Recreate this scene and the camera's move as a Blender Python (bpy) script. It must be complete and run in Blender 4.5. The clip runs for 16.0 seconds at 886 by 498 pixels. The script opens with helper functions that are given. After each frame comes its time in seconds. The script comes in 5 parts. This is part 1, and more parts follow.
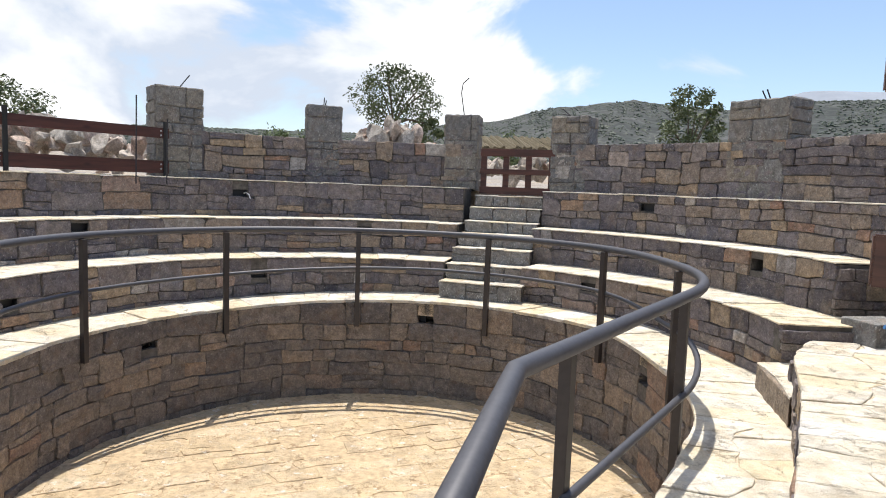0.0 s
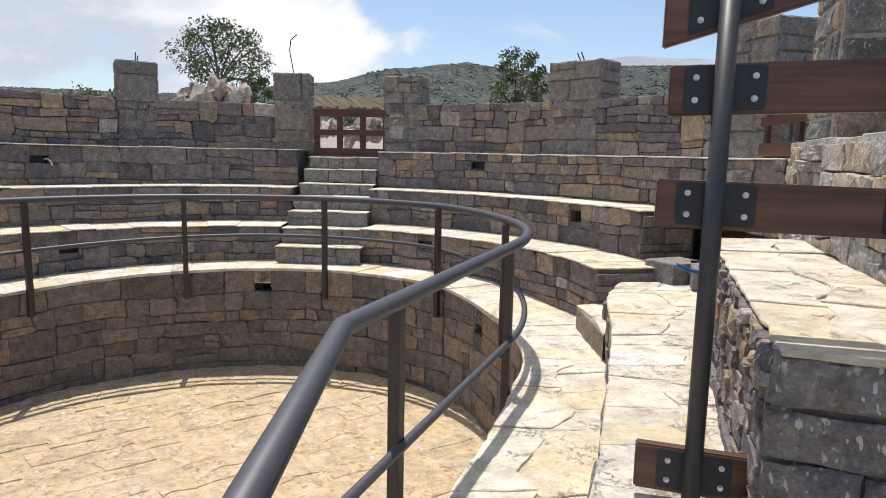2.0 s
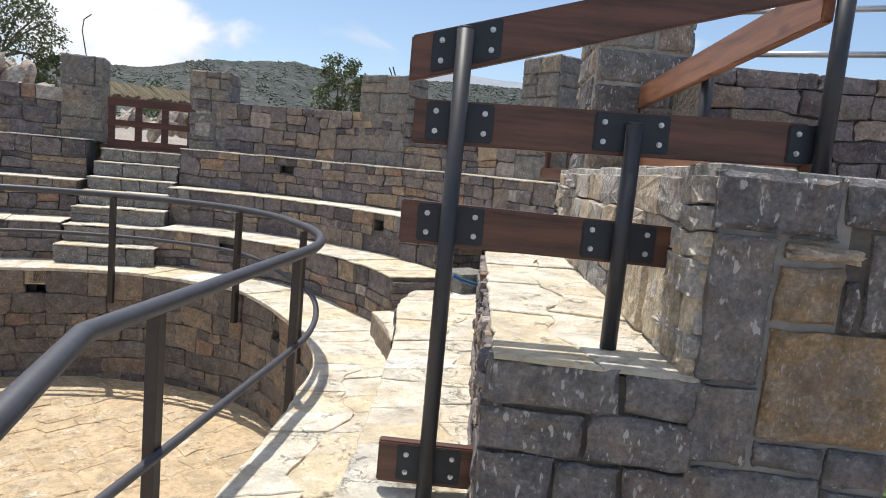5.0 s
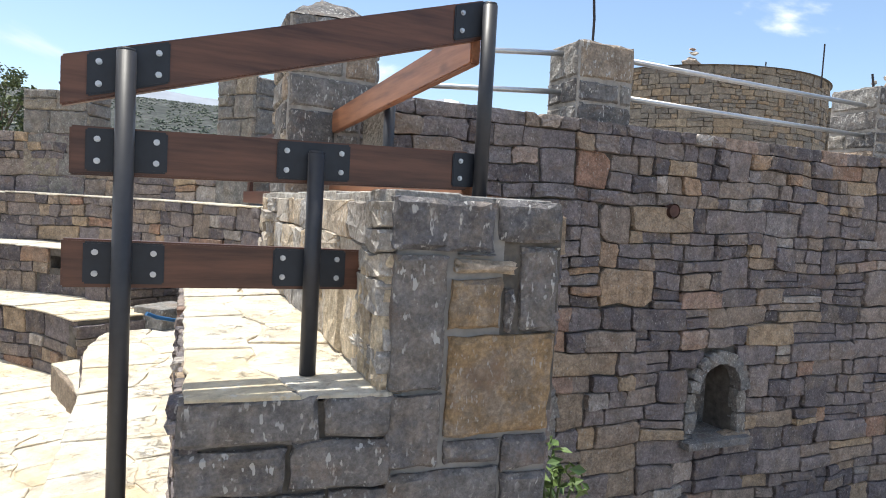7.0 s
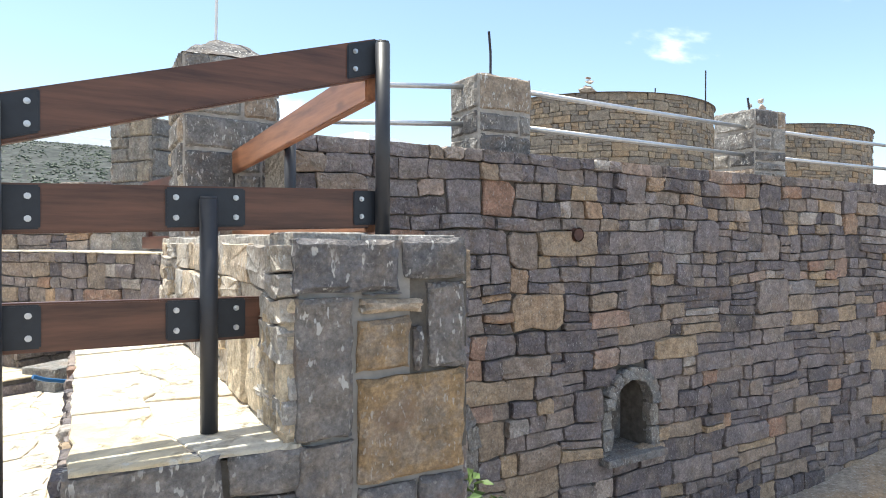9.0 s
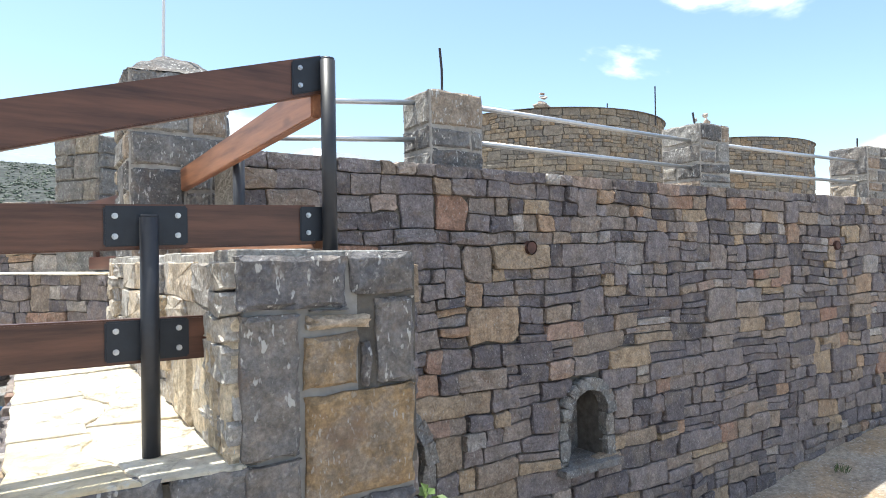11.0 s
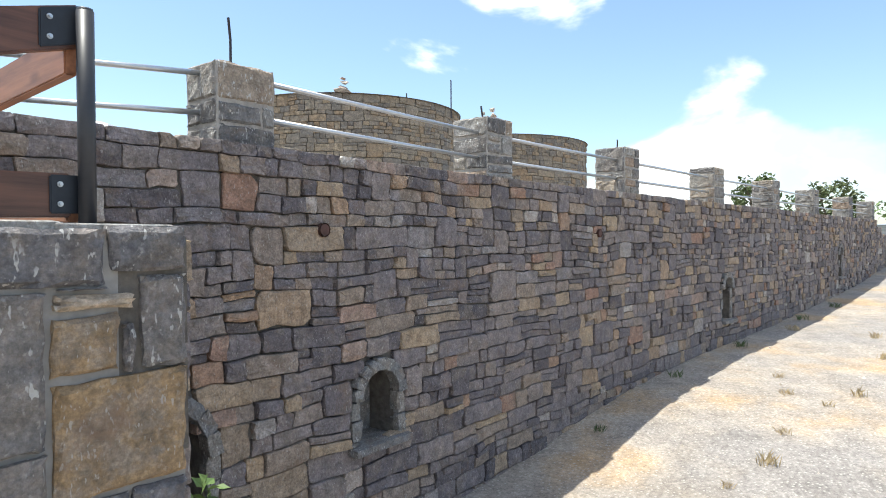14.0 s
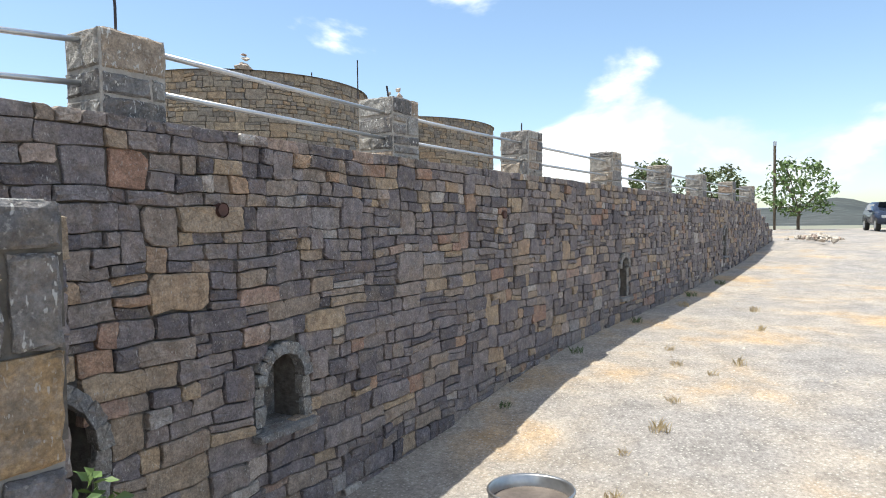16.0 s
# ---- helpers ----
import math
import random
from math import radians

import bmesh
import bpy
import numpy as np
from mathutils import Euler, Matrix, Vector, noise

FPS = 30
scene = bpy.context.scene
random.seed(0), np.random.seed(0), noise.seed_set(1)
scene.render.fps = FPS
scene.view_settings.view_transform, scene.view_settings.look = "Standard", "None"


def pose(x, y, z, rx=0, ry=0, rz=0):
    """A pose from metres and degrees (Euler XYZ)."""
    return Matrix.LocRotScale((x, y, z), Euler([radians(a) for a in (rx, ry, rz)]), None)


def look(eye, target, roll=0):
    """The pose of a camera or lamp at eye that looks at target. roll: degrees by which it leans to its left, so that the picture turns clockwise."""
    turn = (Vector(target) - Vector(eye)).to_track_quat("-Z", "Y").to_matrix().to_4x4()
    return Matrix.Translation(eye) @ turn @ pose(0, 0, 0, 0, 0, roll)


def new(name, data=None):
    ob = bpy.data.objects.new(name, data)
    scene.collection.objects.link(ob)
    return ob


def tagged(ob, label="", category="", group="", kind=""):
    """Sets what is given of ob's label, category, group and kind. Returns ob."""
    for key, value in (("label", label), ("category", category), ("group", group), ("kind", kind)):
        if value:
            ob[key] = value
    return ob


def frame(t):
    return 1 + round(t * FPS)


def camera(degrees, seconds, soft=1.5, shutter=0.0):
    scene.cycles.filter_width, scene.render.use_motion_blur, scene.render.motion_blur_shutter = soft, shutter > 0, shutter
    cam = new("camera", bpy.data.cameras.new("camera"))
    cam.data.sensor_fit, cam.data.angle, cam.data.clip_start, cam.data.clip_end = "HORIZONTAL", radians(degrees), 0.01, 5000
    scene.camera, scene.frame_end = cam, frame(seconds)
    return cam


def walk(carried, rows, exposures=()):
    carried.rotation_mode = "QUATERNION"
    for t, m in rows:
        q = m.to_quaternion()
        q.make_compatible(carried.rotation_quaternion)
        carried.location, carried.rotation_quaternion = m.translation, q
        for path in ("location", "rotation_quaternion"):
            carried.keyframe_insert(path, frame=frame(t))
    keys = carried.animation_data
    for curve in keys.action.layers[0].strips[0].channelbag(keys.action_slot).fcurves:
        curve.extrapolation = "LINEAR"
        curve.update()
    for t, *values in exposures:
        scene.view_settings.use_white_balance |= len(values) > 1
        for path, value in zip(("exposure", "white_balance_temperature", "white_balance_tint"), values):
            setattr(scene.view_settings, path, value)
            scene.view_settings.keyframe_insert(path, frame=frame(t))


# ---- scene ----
cam = camera(68.5, 16.0, soft=1.0)
PATH = [
    (0, (0.001, 0.0, 1.46), (-0.04, 3.982, 1.081), 2.18),
    (0.5, (0.002, 0.009, 1.452), (0.215, 3.982, 1.039), 1.81),
    (1, (0.036, 0.009, 1.452), (0.555, 3.949, 0.996), 1.65),
    (1.5, (0.056, 0.007, 1.453), (0.815, 3.906, 0.988), 1.30),
    (2, (0.069, 0.005, 1.438), (0.981, 3.857, 0.861), 1.22),
    (2.5, (0.08, -0.016, 1.438), (0.954, 3.806, 0.646), 1.32),
    (3, (0.119, -0.039, 1.447), (1.216, 3.722, 0.636), 1.98),
    (5.5, (0.238, -0.2, 1.494), (2.479, 3.094, 1.126), 5.26),
    (6, (0.239, -0.2, 1.505), (2.905, 2.764, 1.179), 5.07),
    (6.5, (0.261, -0.212, 1.513), (3.266, 2.414, 1.229), 4.36),
    (7, (0.296, -0.243, 1.52), (3.489, 2.154, 1.279), 3.20),
    (7.5, (0.332, -0.265, 1.534), (3.677, 1.919, 1.337), 1.90),
    (8, (0.344, -0.274, 1.543), (3.807, 1.725, 1.414), 0.71),
    (8.5, (0.343, -0.262, 1.545), (3.807, 1.736, 1.481), 0.22),
    (11, (0.357, -0.311, 1.542), (3.942, 1.464, 1.591), -0.93),
    (11.5, (0.367, -0.321, 1.536), (4.018, 1.313, 1.569), -0.93),
    (12, (0.366, -0.331, 1.533), (4.091, 1.126, 1.575), -0.54),
    (12.5, (0.367, -0.341, 1.525), (4.161, 0.924, 1.552), -0.32),
    (13, (0.371, -0.349, 1.517), (4.233, 0.692, 1.541), -0.36),
    (13.5, (0.379, -0.361, 1.517), (4.288, 0.485, 1.526), -0.35),
    (14, (0.377, -0.376, 1.508), (4.326, 0.257, 1.463), -0.43),
    (14.5, (0.409, -0.383, 1.487), (4.374, 0.141, 1.448), -0.38),
    (15, (0.418, -0.372, 1.482), (4.399, 0.014, 1.436), -0.16),
    (15.5, (0.418, -0.375, 1.48), (4.41, -0.141, 1.411), -0.37),
    (16, (0.399, -0.403, 1.481), (4.395, -0.321, 1.331), -0.65),
]
EXPOSURES = [(0.0, 0.05, 6500, 10), (2.0, -0.14, 6500, 11), (3.0, -0.32, 6450, 11), (5.5, -0.02, 6450, 9), (7.0, 0.32, 6500, 8), (8.5, 0.70, 6600, 6), (11.0, 0.73, 6400, 5), (13.0, 0.68, 6400, 5), (16.0, 0.40, 6450, 5)]
walk(cam, [(t, look(eye, target, roll)) for t, eye, target, roll in PATH], EXPOSURES)

# ---------------------------------------------------------------- light
SUN_WAY = Vector((0.0, -0.295, -1.0)).normalized()
sun = new("sun", bpy.data.lights.new("sun", "SUN"))
sun.data.energy, sun.data.angle, sun.data.color = 5.0, radians(0.55), (1.0, 0.95, 0.87)
sun.matrix_world = look((0, 0, 30), Vector((0, 0, 30)) + SUN_WAY)

world = bpy.data.worlds.new("sky")
scene.world = world
world.use_nodes = True
wt = world.node_tree
wt.nodes.clear()


def node(tree, kind, **values):
    n = tree.nodes.new(kind)
    for key, value in values.items():
        n.inputs[key.replace("_", " ")].default_value = value
    return n


def ramp(tree, source, stops, mode="LINEAR"):
    n = tree.nodes.new("ShaderNodeValToRGB")
    n.color_ramp.interpolation = mode
    while len(n.color_ramp.elements) < len(stops):
        n.color_ramp.elements.new(0.5)
    for e, (at, col) in zip(n.color_ramp.elements, stops):
        e.position = at
        e.color = (*col, 1) if len(col) == 3 else col
    tree.links.new(source, n.inputs["Fac"])
    return n.outputs["Color"]


def grey(v):
    return (v, v, v)


def mix(tree, fac, a, b, blend="MIX"):
    n = tree.nodes.new("ShaderNodeMix")
    n.data_type, n.blend_type = "RGBA", blend
    for socket, value in (("Factor", fac), ("A", a), ("B", b)):
        target = [i for i in n.inputs if i.name == socket and i.enabled][0]
        if isinstance(value, bpy.types.NodeSocket):
            tree.links.new(value, target)
        else:
            target.default_value = value if socket == "Factor" else (*value, 1)
    return [o for o in n.outputs if o.enabled][0]


sky = wt.nodes.new("ShaderNodeTexSky")
sky.sky_type, sky.sun_disc = "NISHITA", False
sky.sun_elevation = math.asin(-SUN_WAY.z)
sky.sun_rotation = math.atan2(-SUN_WAY.x, -SUN_WAY.y)
sky.altitude, sky.dust_density, sky.ozone_density = 300, 1.1, 1.6
coord = wt.nodes.new("ShaderNodeTexCoord")
stretch = wt.nodes.new("ShaderNodeMapping")
stretch.inputs["Scale"].default_value = (1.0, 1.0, 1.9)
stretch.inputs["Location"].default_value = (3.1, 0.7, 0.4)
wt.links.new(coord.outputs["Generated"], stretch.inputs["Vector"])
cloud = node(wt, "ShaderNodeTexNoise", Scale=3.1, Detail=9.0, Roughness=0.52, Distortion=0.25)
wt.links.new(stretch.outputs["Vector"], cloud.inputs["Vector"])
big = node(wt, "ShaderNodeTexNoise", Scale=1.3, Detail=2.0)
wt.links.new(stretch.outputs["Vector"], big.inputs["Vector"])
cover = mix(wt, 0.45, cloud.outputs["Fac"], big.outputs["Fac"])
bank = wt.nodes.new("ShaderNodeVectorMath")
bank.operation = "DOT_PRODUCT"
bank.inputs[1].default_value = (-0.055, 0.05, 0.0)
wt.links.new(coord.outputs["Generated"], bank.inputs[0])
total = wt.nodes.new("ShaderNodeMath")
total.operation = "ADD"
wt.links.new(cover, total.inputs[0])
wt.links.new(bank.outputs["Value"], total.inputs[1])
side = wt.nodes.new("ShaderNodeVectorMath")
side.operation = "DOT_PRODUCT"
side.inputs[1].default_value = (0.93, -0.37, 0.0)
wt.links.new(coord.outputs["Generated"], side.inputs[0])
apart = wt.nodes.new("ShaderNodeSeparateXYZ")
wt.links.new(coord.outputs["Generated"], apart.inputs[0])
low_bank = mix(wt, 1.0, ramp(wt, side.outputs["Value"], [(0.90, grey(0.0)), (0.985, grey(0.17))]), ramp(wt, apart.outputs["Z"], [(0.12, grey(1.0)), (0.25, grey(0.0))]), "MULTIPLY")
both = wt.nodes.new("ShaderNodeMath")
both.operation = "ADD"
wt.links.new(total.outputs["Value"], both.inputs[0])
wt.links.new(low_bank, both.inputs[1])
cover = ramp(wt, both.outputs["Value"], [(0.525, grey(0.0)), (0.575, grey(1.0))], "EASE")
shade = ramp(wt, cloud.outputs["Fac"], [(0.43, (4.1, 4.55, 5.3)), (0.57, (6.9, 6.95, 7.0))])
tone = mix(wt, cover, sky.outputs["Color"], shade)
back = node(wt, "ShaderNodeBackground", Strength=0.165)
wt.links.new(tone, back.inputs["Color"])
out = wt.nodes.new("ShaderNodeOutputWorld")
wt.links.new(back.outputs["Background"], out.inputs["Surface"])


# ---------------------------------------------------------------- materials
def material(name, rough=0.85, metal=0.0):
    m = bpy.data.materials.new(name)
    m.use_nodes = True
    t = m.node_tree
    b = t.nodes["Principled BSDF"]
    b.inputs["Roughness"].default_value, b.inputs["Metallic"].default_value = rough, metal
    return m, t, b


def place(t, scale=(1, 1, 1)):
    c = t.nodes.new("ShaderNodeNewGeometry")
    mp = t.nodes.new("ShaderNodeMapping")
    mp.inputs["Scale"].default_value = scale
    t.links.new(c.outputs["Position"], mp.inputs["Vector"])
    return mp.outputs["Vector"]


def noise_of(t, where, scale, detail=5.0, rough=0.55):
    n = node(t, "ShaderNodeTexNoise", Scale=scale, Detail=detail, Roughness=rough)
    t.links.new(where, n.inputs["Vector"])
    return n.outputs["Fac"]


def bump(t, b, height, strength, distance):
    n = node(t, "ShaderNodeBump", Strength=strength, Distance=distance)
    t.links.new(height, n.inputs["Height"])
    t.links.new(n.outputs["Normal"], b.inputs["Normal"])


def one_random(t, island):
    if island:
        return t.nodes.new("ShaderNodeNewGeometry").outputs["Random Per Island"]
    return t.nodes.new("ShaderNodeObjectInfo").outputs["Random"]


def stone_material(name, island, stops, fleck=0.5, lift=1.0, patch=0.45, stroke=1.0):
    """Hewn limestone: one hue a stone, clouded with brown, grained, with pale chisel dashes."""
    m, t, b = material(name, 0.82)
    lot = one_random(t, island)
    apart_ = t.nodes.new("ShaderNodeVectorMath")
    apart_.operation = "MULTIPLY_ADD"
    apart_.inputs[1].default_value = (37.0, 53.0, 29.0)
    t.links.new(lot, apart_.inputs[0])
    t.links.new(place(t), apart_.inputs[2])
    where = apart_.outputs["Vector"]
    base = ramp(t, lot, [(at, tuple(v * lift for v in col)) for at, col in stops])
    brown = ramp(t, noise_of(t, where, 4.0, 9, 0.7), [(0.49, grey(0.0)), (0.58, grey(patch))])
    base = mix(t, brown, base, (0.235 * lift, 0.192 * lift, 0.152 * lift))
    mott = ramp(t, noise_of(t, where, 13.0, 8, 0.66), [(0.32, grey(0.66)), (0.5, grey(1.0)), (0.68, grey(1.42))])
    base = mix(t, 1.0, base, mott, "MULTIPLY")
    fine = ramp(t, noise_of(t, where, 55.0, 6, 0.75), [(0.34, grey(0.68)), (0.5, grey(1.0)), (0.66, grey(1.38))])
    base = mix(t, 1.0, base, fine, "MULTIPLY")
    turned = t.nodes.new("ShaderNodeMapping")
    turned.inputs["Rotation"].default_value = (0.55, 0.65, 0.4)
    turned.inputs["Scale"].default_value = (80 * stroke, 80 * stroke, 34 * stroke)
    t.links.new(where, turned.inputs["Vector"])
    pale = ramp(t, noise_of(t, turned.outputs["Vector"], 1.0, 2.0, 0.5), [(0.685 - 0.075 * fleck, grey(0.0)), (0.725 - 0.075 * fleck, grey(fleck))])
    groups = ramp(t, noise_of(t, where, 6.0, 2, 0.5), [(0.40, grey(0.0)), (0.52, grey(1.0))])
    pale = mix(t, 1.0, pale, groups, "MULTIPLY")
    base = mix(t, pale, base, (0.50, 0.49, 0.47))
    # Small pale specks scattered at random over each stone.
    pale_specks = ramp(t, noise_of(t, where, 42, 3, 0.6), [(0.61, grey(0.0)), (0.69, grey(0.40 * fleck + 0.10))])
    base = mix(t, pale_specks, base, (0.42, 0.40, 0.37))
    t.links.new(base, b.inputs["Base Color"])
    rust = ramp(t, noise_of(t, where, 4.2, 7, 0.72), [(0.55, grey(0.0)), (0.66, grey(0.85 * patch))])
    base = mix(t, rust, base, (0.21 * lift, 0.128 * lift, 0.08 * lift))
    t.links.new(base, b.inputs["Base Color"])
    rough = mix(t, 0.35, noise_of(t, where, 9, 5, 0.6), noise_of(t, where, 38, 5, 0.65))
    bump(t, b, rough, 1.0, 0.045)
    return m


WALL = [(0.0, (0.091, 0.080, 0.087)), (0.22, (0.140, 0.122, 0.130)), (0.46, (0.192, 0.166, 0.168)), (0.62, (0.222, 0.186, 0.172)), (0.75, (0.265, 0.207, 0.160)),
        (0.85, (0.36, 0.268, 0.175)), (0.91, (0.28, 0.165, 0.118)), (0.95, (0.40, 0.365, 0.33)), (1.0, (0.15, 0.134, 0.147))]
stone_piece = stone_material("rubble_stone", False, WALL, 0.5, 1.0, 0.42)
# Warmer stone here, with bounce from the sandy floor put into the colour.
PIT_BOUNCE_TONES = [(0.0, (0.13, 0.112, 0.102)), (0.35, (0.185, 0.158, 0.138)), (0.7, (0.235, 0.195, 0.158)), (0.9, (0.29, 0.225, 0.165)), (1.0, (0.27, 0.175, 0.125))]
pit_piece = stone_material("pit_stone", False, PIT_BOUNCE_TONES, 0.4, 0.97, 0.45)
pit_rest = stone_material("pit_stone_joined", True, PIT_BOUNCE_TONES, 0.4, 0.97, 0.45)
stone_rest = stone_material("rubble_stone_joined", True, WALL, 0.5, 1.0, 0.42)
PALE = [(0.0, (0.175, 0.158, 0.14)), (0.4, (0.25, 0.218, 0.175)), (0.8, (0.31, 0.25, 0.175)), (1.0, (0.30, 0.215, 0.135))]
pale_piece = stone_material("tower_stone", False, PALE, 0.2)
pale_rest = stone_material("tower_stone_joined", True, PALE, 0.2)
ROCK = [(0.0, (0.42, 0.38, 0.33)), (0.6, (0.52, 0.45, 0.38)), (1.0, (0.48, 0.34, 0.27))]
rock_mat = stone_material("quarried_rock", False, ROCK, 0.3)


def slab_material(name, island, stops, wear=1.0, split=0.42):
    """Split limestone flags: layered, cracked, with ochre stains, pale scars and pits."""
    m, t, b = material(name, 0.8)
    where = place(t)
    base = ramp(t, one_random(t, island), stops)
    vein = ramp(t, noise_of(t, where, 5.0, 8, 0.65), [(0.30, grey(0.66)), (0.5, grey(1.0)), (0.68, grey(1.22))])
    base = mix(t, 1.0, base, vein, "MULTIPLY")
    warm = ramp(t, noise_of(t, where, 3.4, 6, 0.65), [(0.46, grey(0.0)), (0.64, grey(0.40))])
    base = mix(t, warm, base, (0.66, 0.50, 0.28))
    dirt = ramp(t, noise_of(t, where, 11, 9, 0.75), [(0.52, grey(0.0)), (0.66, grey(0.42 * wear))])
    base = mix(t, dirt, base, (0.36, 0.285, 0.19))
    scar = ramp(t, noise_of(t, where, 8.0, 7, 0.7), [(0.58, grey(0.0)), (0.64, grey(0.7))])
    base = mix(t, scar, base, (0.78, 0.75, 0.69))
    bend = node(t, "ShaderNodeTexNoise", Scale=11.0, Detail=8.0, Roughness=0.7)
    t.links.new(where, bend.inputs["Vector"])
    bent = mix(t, 0.30, where, bend.outputs["Color"], "ADD")
    cells = node(t, "ShaderNodeTexVoronoi", Scale=7.5)
    cells.feature = "DISTANCE_TO_EDGE"
    t.links.new(bent, cells.inputs["Vector"])
    line = ramp(t, cells.outputs["Distance"], [(0.004, grey(split)), (0.03, grey(0.0))])
    some = ramp(t, noise_of(t, where, 4.5, 3, 0.6), [(0.50, grey(0.0)), (0.60, grey(1.0))])
    crack = mix(t, 1.0, line, some, "MULTIPLY")
    base = mix(t, crack, base, (0.17, 0.125, 0.08))
    group = ramp(t, noise_of(t, where, 3.7, 4, 0.6), [(0.44, grey(0.0)), (0.58, grey(max(0.0, 0.75 * wear - 0.4)))])
    pits = ramp(t, noise_of(t, where, 19, 7, 0.7), [(0.53, grey(0.0)), (0.58, grey(1.0))])
    base = mix(t, mix(t, 1.0, group, pits, "MULTIPLY"), base, (0.33, 0.215, 0.115))
    leaf = ramp(t, noise_of(t, place(t, (9, 22, 12)), 1.0, 7, 0.7), [(0.57, grey(0.0)), (0.62, grey(0.4))])
    base = mix(t, leaf, base, (0.42, 0.34, 0.23))
    dots = ramp(t, noise_of(t, where, 36, 5, 0.7), [(0.61, grey(0.0)), (0.69, grey(0.45 * wear))])
    base = mix(t, dots, base, (0.22, 0.16, 0.105))
    t.links.new(base, b.inputs["Base Color"])
    high = mix(t, 0.5, noise_of(t, place(t, (1, 1, 3)), 15, 9, 0.72), noise_of(t, where, 8.0, 7, 0.7))
    high = mix(t, crack, high, (0.1, 0.1, 0.1))
    bump(t, b, high, 1.0, 0.05)
    return m


CREAM = [(0.0, (0.70, 0.65, 0.56)), (0.45, (0.78, 0.72, 0.60)), (0.82, (0.75, 0.64, 0.45)), (1.0, (0.80, 0.78, 0.73))]
SAND = [(0.0, (0.60, 0.455, 0.285)), (0.5, (0.63, 0.48, 0.305)), (1.0, (0.64, 0.51, 0.35))]
slab_piece, slab_rest = slab_material("cream_flagstone", False, CREAM, 0.7, 0.3), slab_material("cream_flagstone_joined", True, CREAM, 0.7, 0.3)
sand_piece, sand_rest = slab_material("sandy_flagstone", False, SAND, 1.6, 0.14), slab_material("sandy_flagstone_joined", True, SAND, 1.6, 0.14)


def plain(name, color, rough, metal=0.0, spread=0.25, scale=12.0, relief=0.2, stretch=(1, 1, 1), distance=0.004):
    m, t, b = material(name, rough, metal)
    where = place(t, stretch)
    f = ramp(t, noise_of(t, where, scale, 6, 0.6), [(0.3, grey(1 - spread)), (0.7, grey(1 + spread))])
    t.links.new(mix(t, 1.0, color, f, "MULTIPLY"), b.inputs["Base Color"])
    bump(t, b, noise_of(t, where, scale * 2.5, 5), relief, distance)
    return m


mortar = plain("lime_mortar", (0.125, 0.112, 0.098), 0.95, spread=0.4, scale=14, relief=0.8, distance=0.02)
pale_mortar = plain("pale_lime_mortar", (0.36, 0.335, 0.305), 0.95, spread=0.3, scale=14, relief=0.8, distance=0.015)
cement = plain("grey_cement", (0.27, 0.258, 0.245), 0.9, spread=0.2, scale=14, relief=0.6, distance=0.01)
joint_sand = plain("joint_sand", (0.60, 0.49, 0.36), 0.95, spread=0.3, scale=20, relief=0.5, distance=0.01)
arena_joint = plain("arena_joint_sand", (0.50, 0.375, 0.235), 0.95, spread=0.3, scale=20, relief=0.5, distance=0.01)
post_paint = plain("charcoal_painted_steel", (0.035, 0.036, 0.042), 0.45, 0.1, spread=0.12, scale=30, relief=0.05)
graphite = plain("graphite_painted_steel", (0.080, 0.080, 0.090), 0.5, 0.25, spread=0.12, scale=30, relief=0.05)
brown_steel = plain("dark_brown_painted_steel", (0.045, 0.037, 0.034), 0.5, 0.1, spread=0.15, scale=25, relief=0.06)
plate_paint = plain("black_blue_painted_plate", (0.022, 0.026, 0.034), 0.5, 0.2, spread=0.15, scale=30, relief=0.08)
zinc = plain("galvanised_steel", (0.55, 0.56, 0.58), 0.38, 0.85, spread=0.1, scale=20, relief=0.05)
rebar_mat = plain("rusty_rebar", (0.05, 0.045, 0.05), 0.8, 0.3, spread=0.3, scale=60, relief=0.4)
barrel_mat = plain("dull_steel_sheet", (0.42, 0.42, 0.42), 0.33, 0.9, spread=0.2, scale=9, relief=0.1)
water_mat = plain("still_water_and_leaves", (0.05, 0.045, 0.035), 0.15, 0.0, spread=0.3, scale=9, relief=0.1)
cable_mat = plain("blue_plastic_pipe", (0.03, 0.13, 0.30), 0.4, spread=0.1)
white_wire = plain("white_plastic_conduit", (0.7, 0.7, 0.7), 0.5, spread=0.05)
box_mat = plain("black_junction_box", (0.012, 0.012, 0.013), 0.5, spread=0.1)
bark = plain("grey_bark", (0.11, 0.085, 0.06), 0.9, spread=0.4, scale=14, relief=0.9, stretch=(1, 1, 0.3), distance=0.02)
car_paint = plain("dark_blue_car_paint", (0.035, 0.045, 0.075), 0.2, 0.3, spread=0.04)
glass_dark, _t, _b = material("tinted_car_glass", 0.05)
_b.inputs["Base Color"].default_value = (0.02, 0.025, 0.03, 1)
rubber = plain("black_rubber", (0.02, 0.02, 0.02), 0.8, spread=0.1)


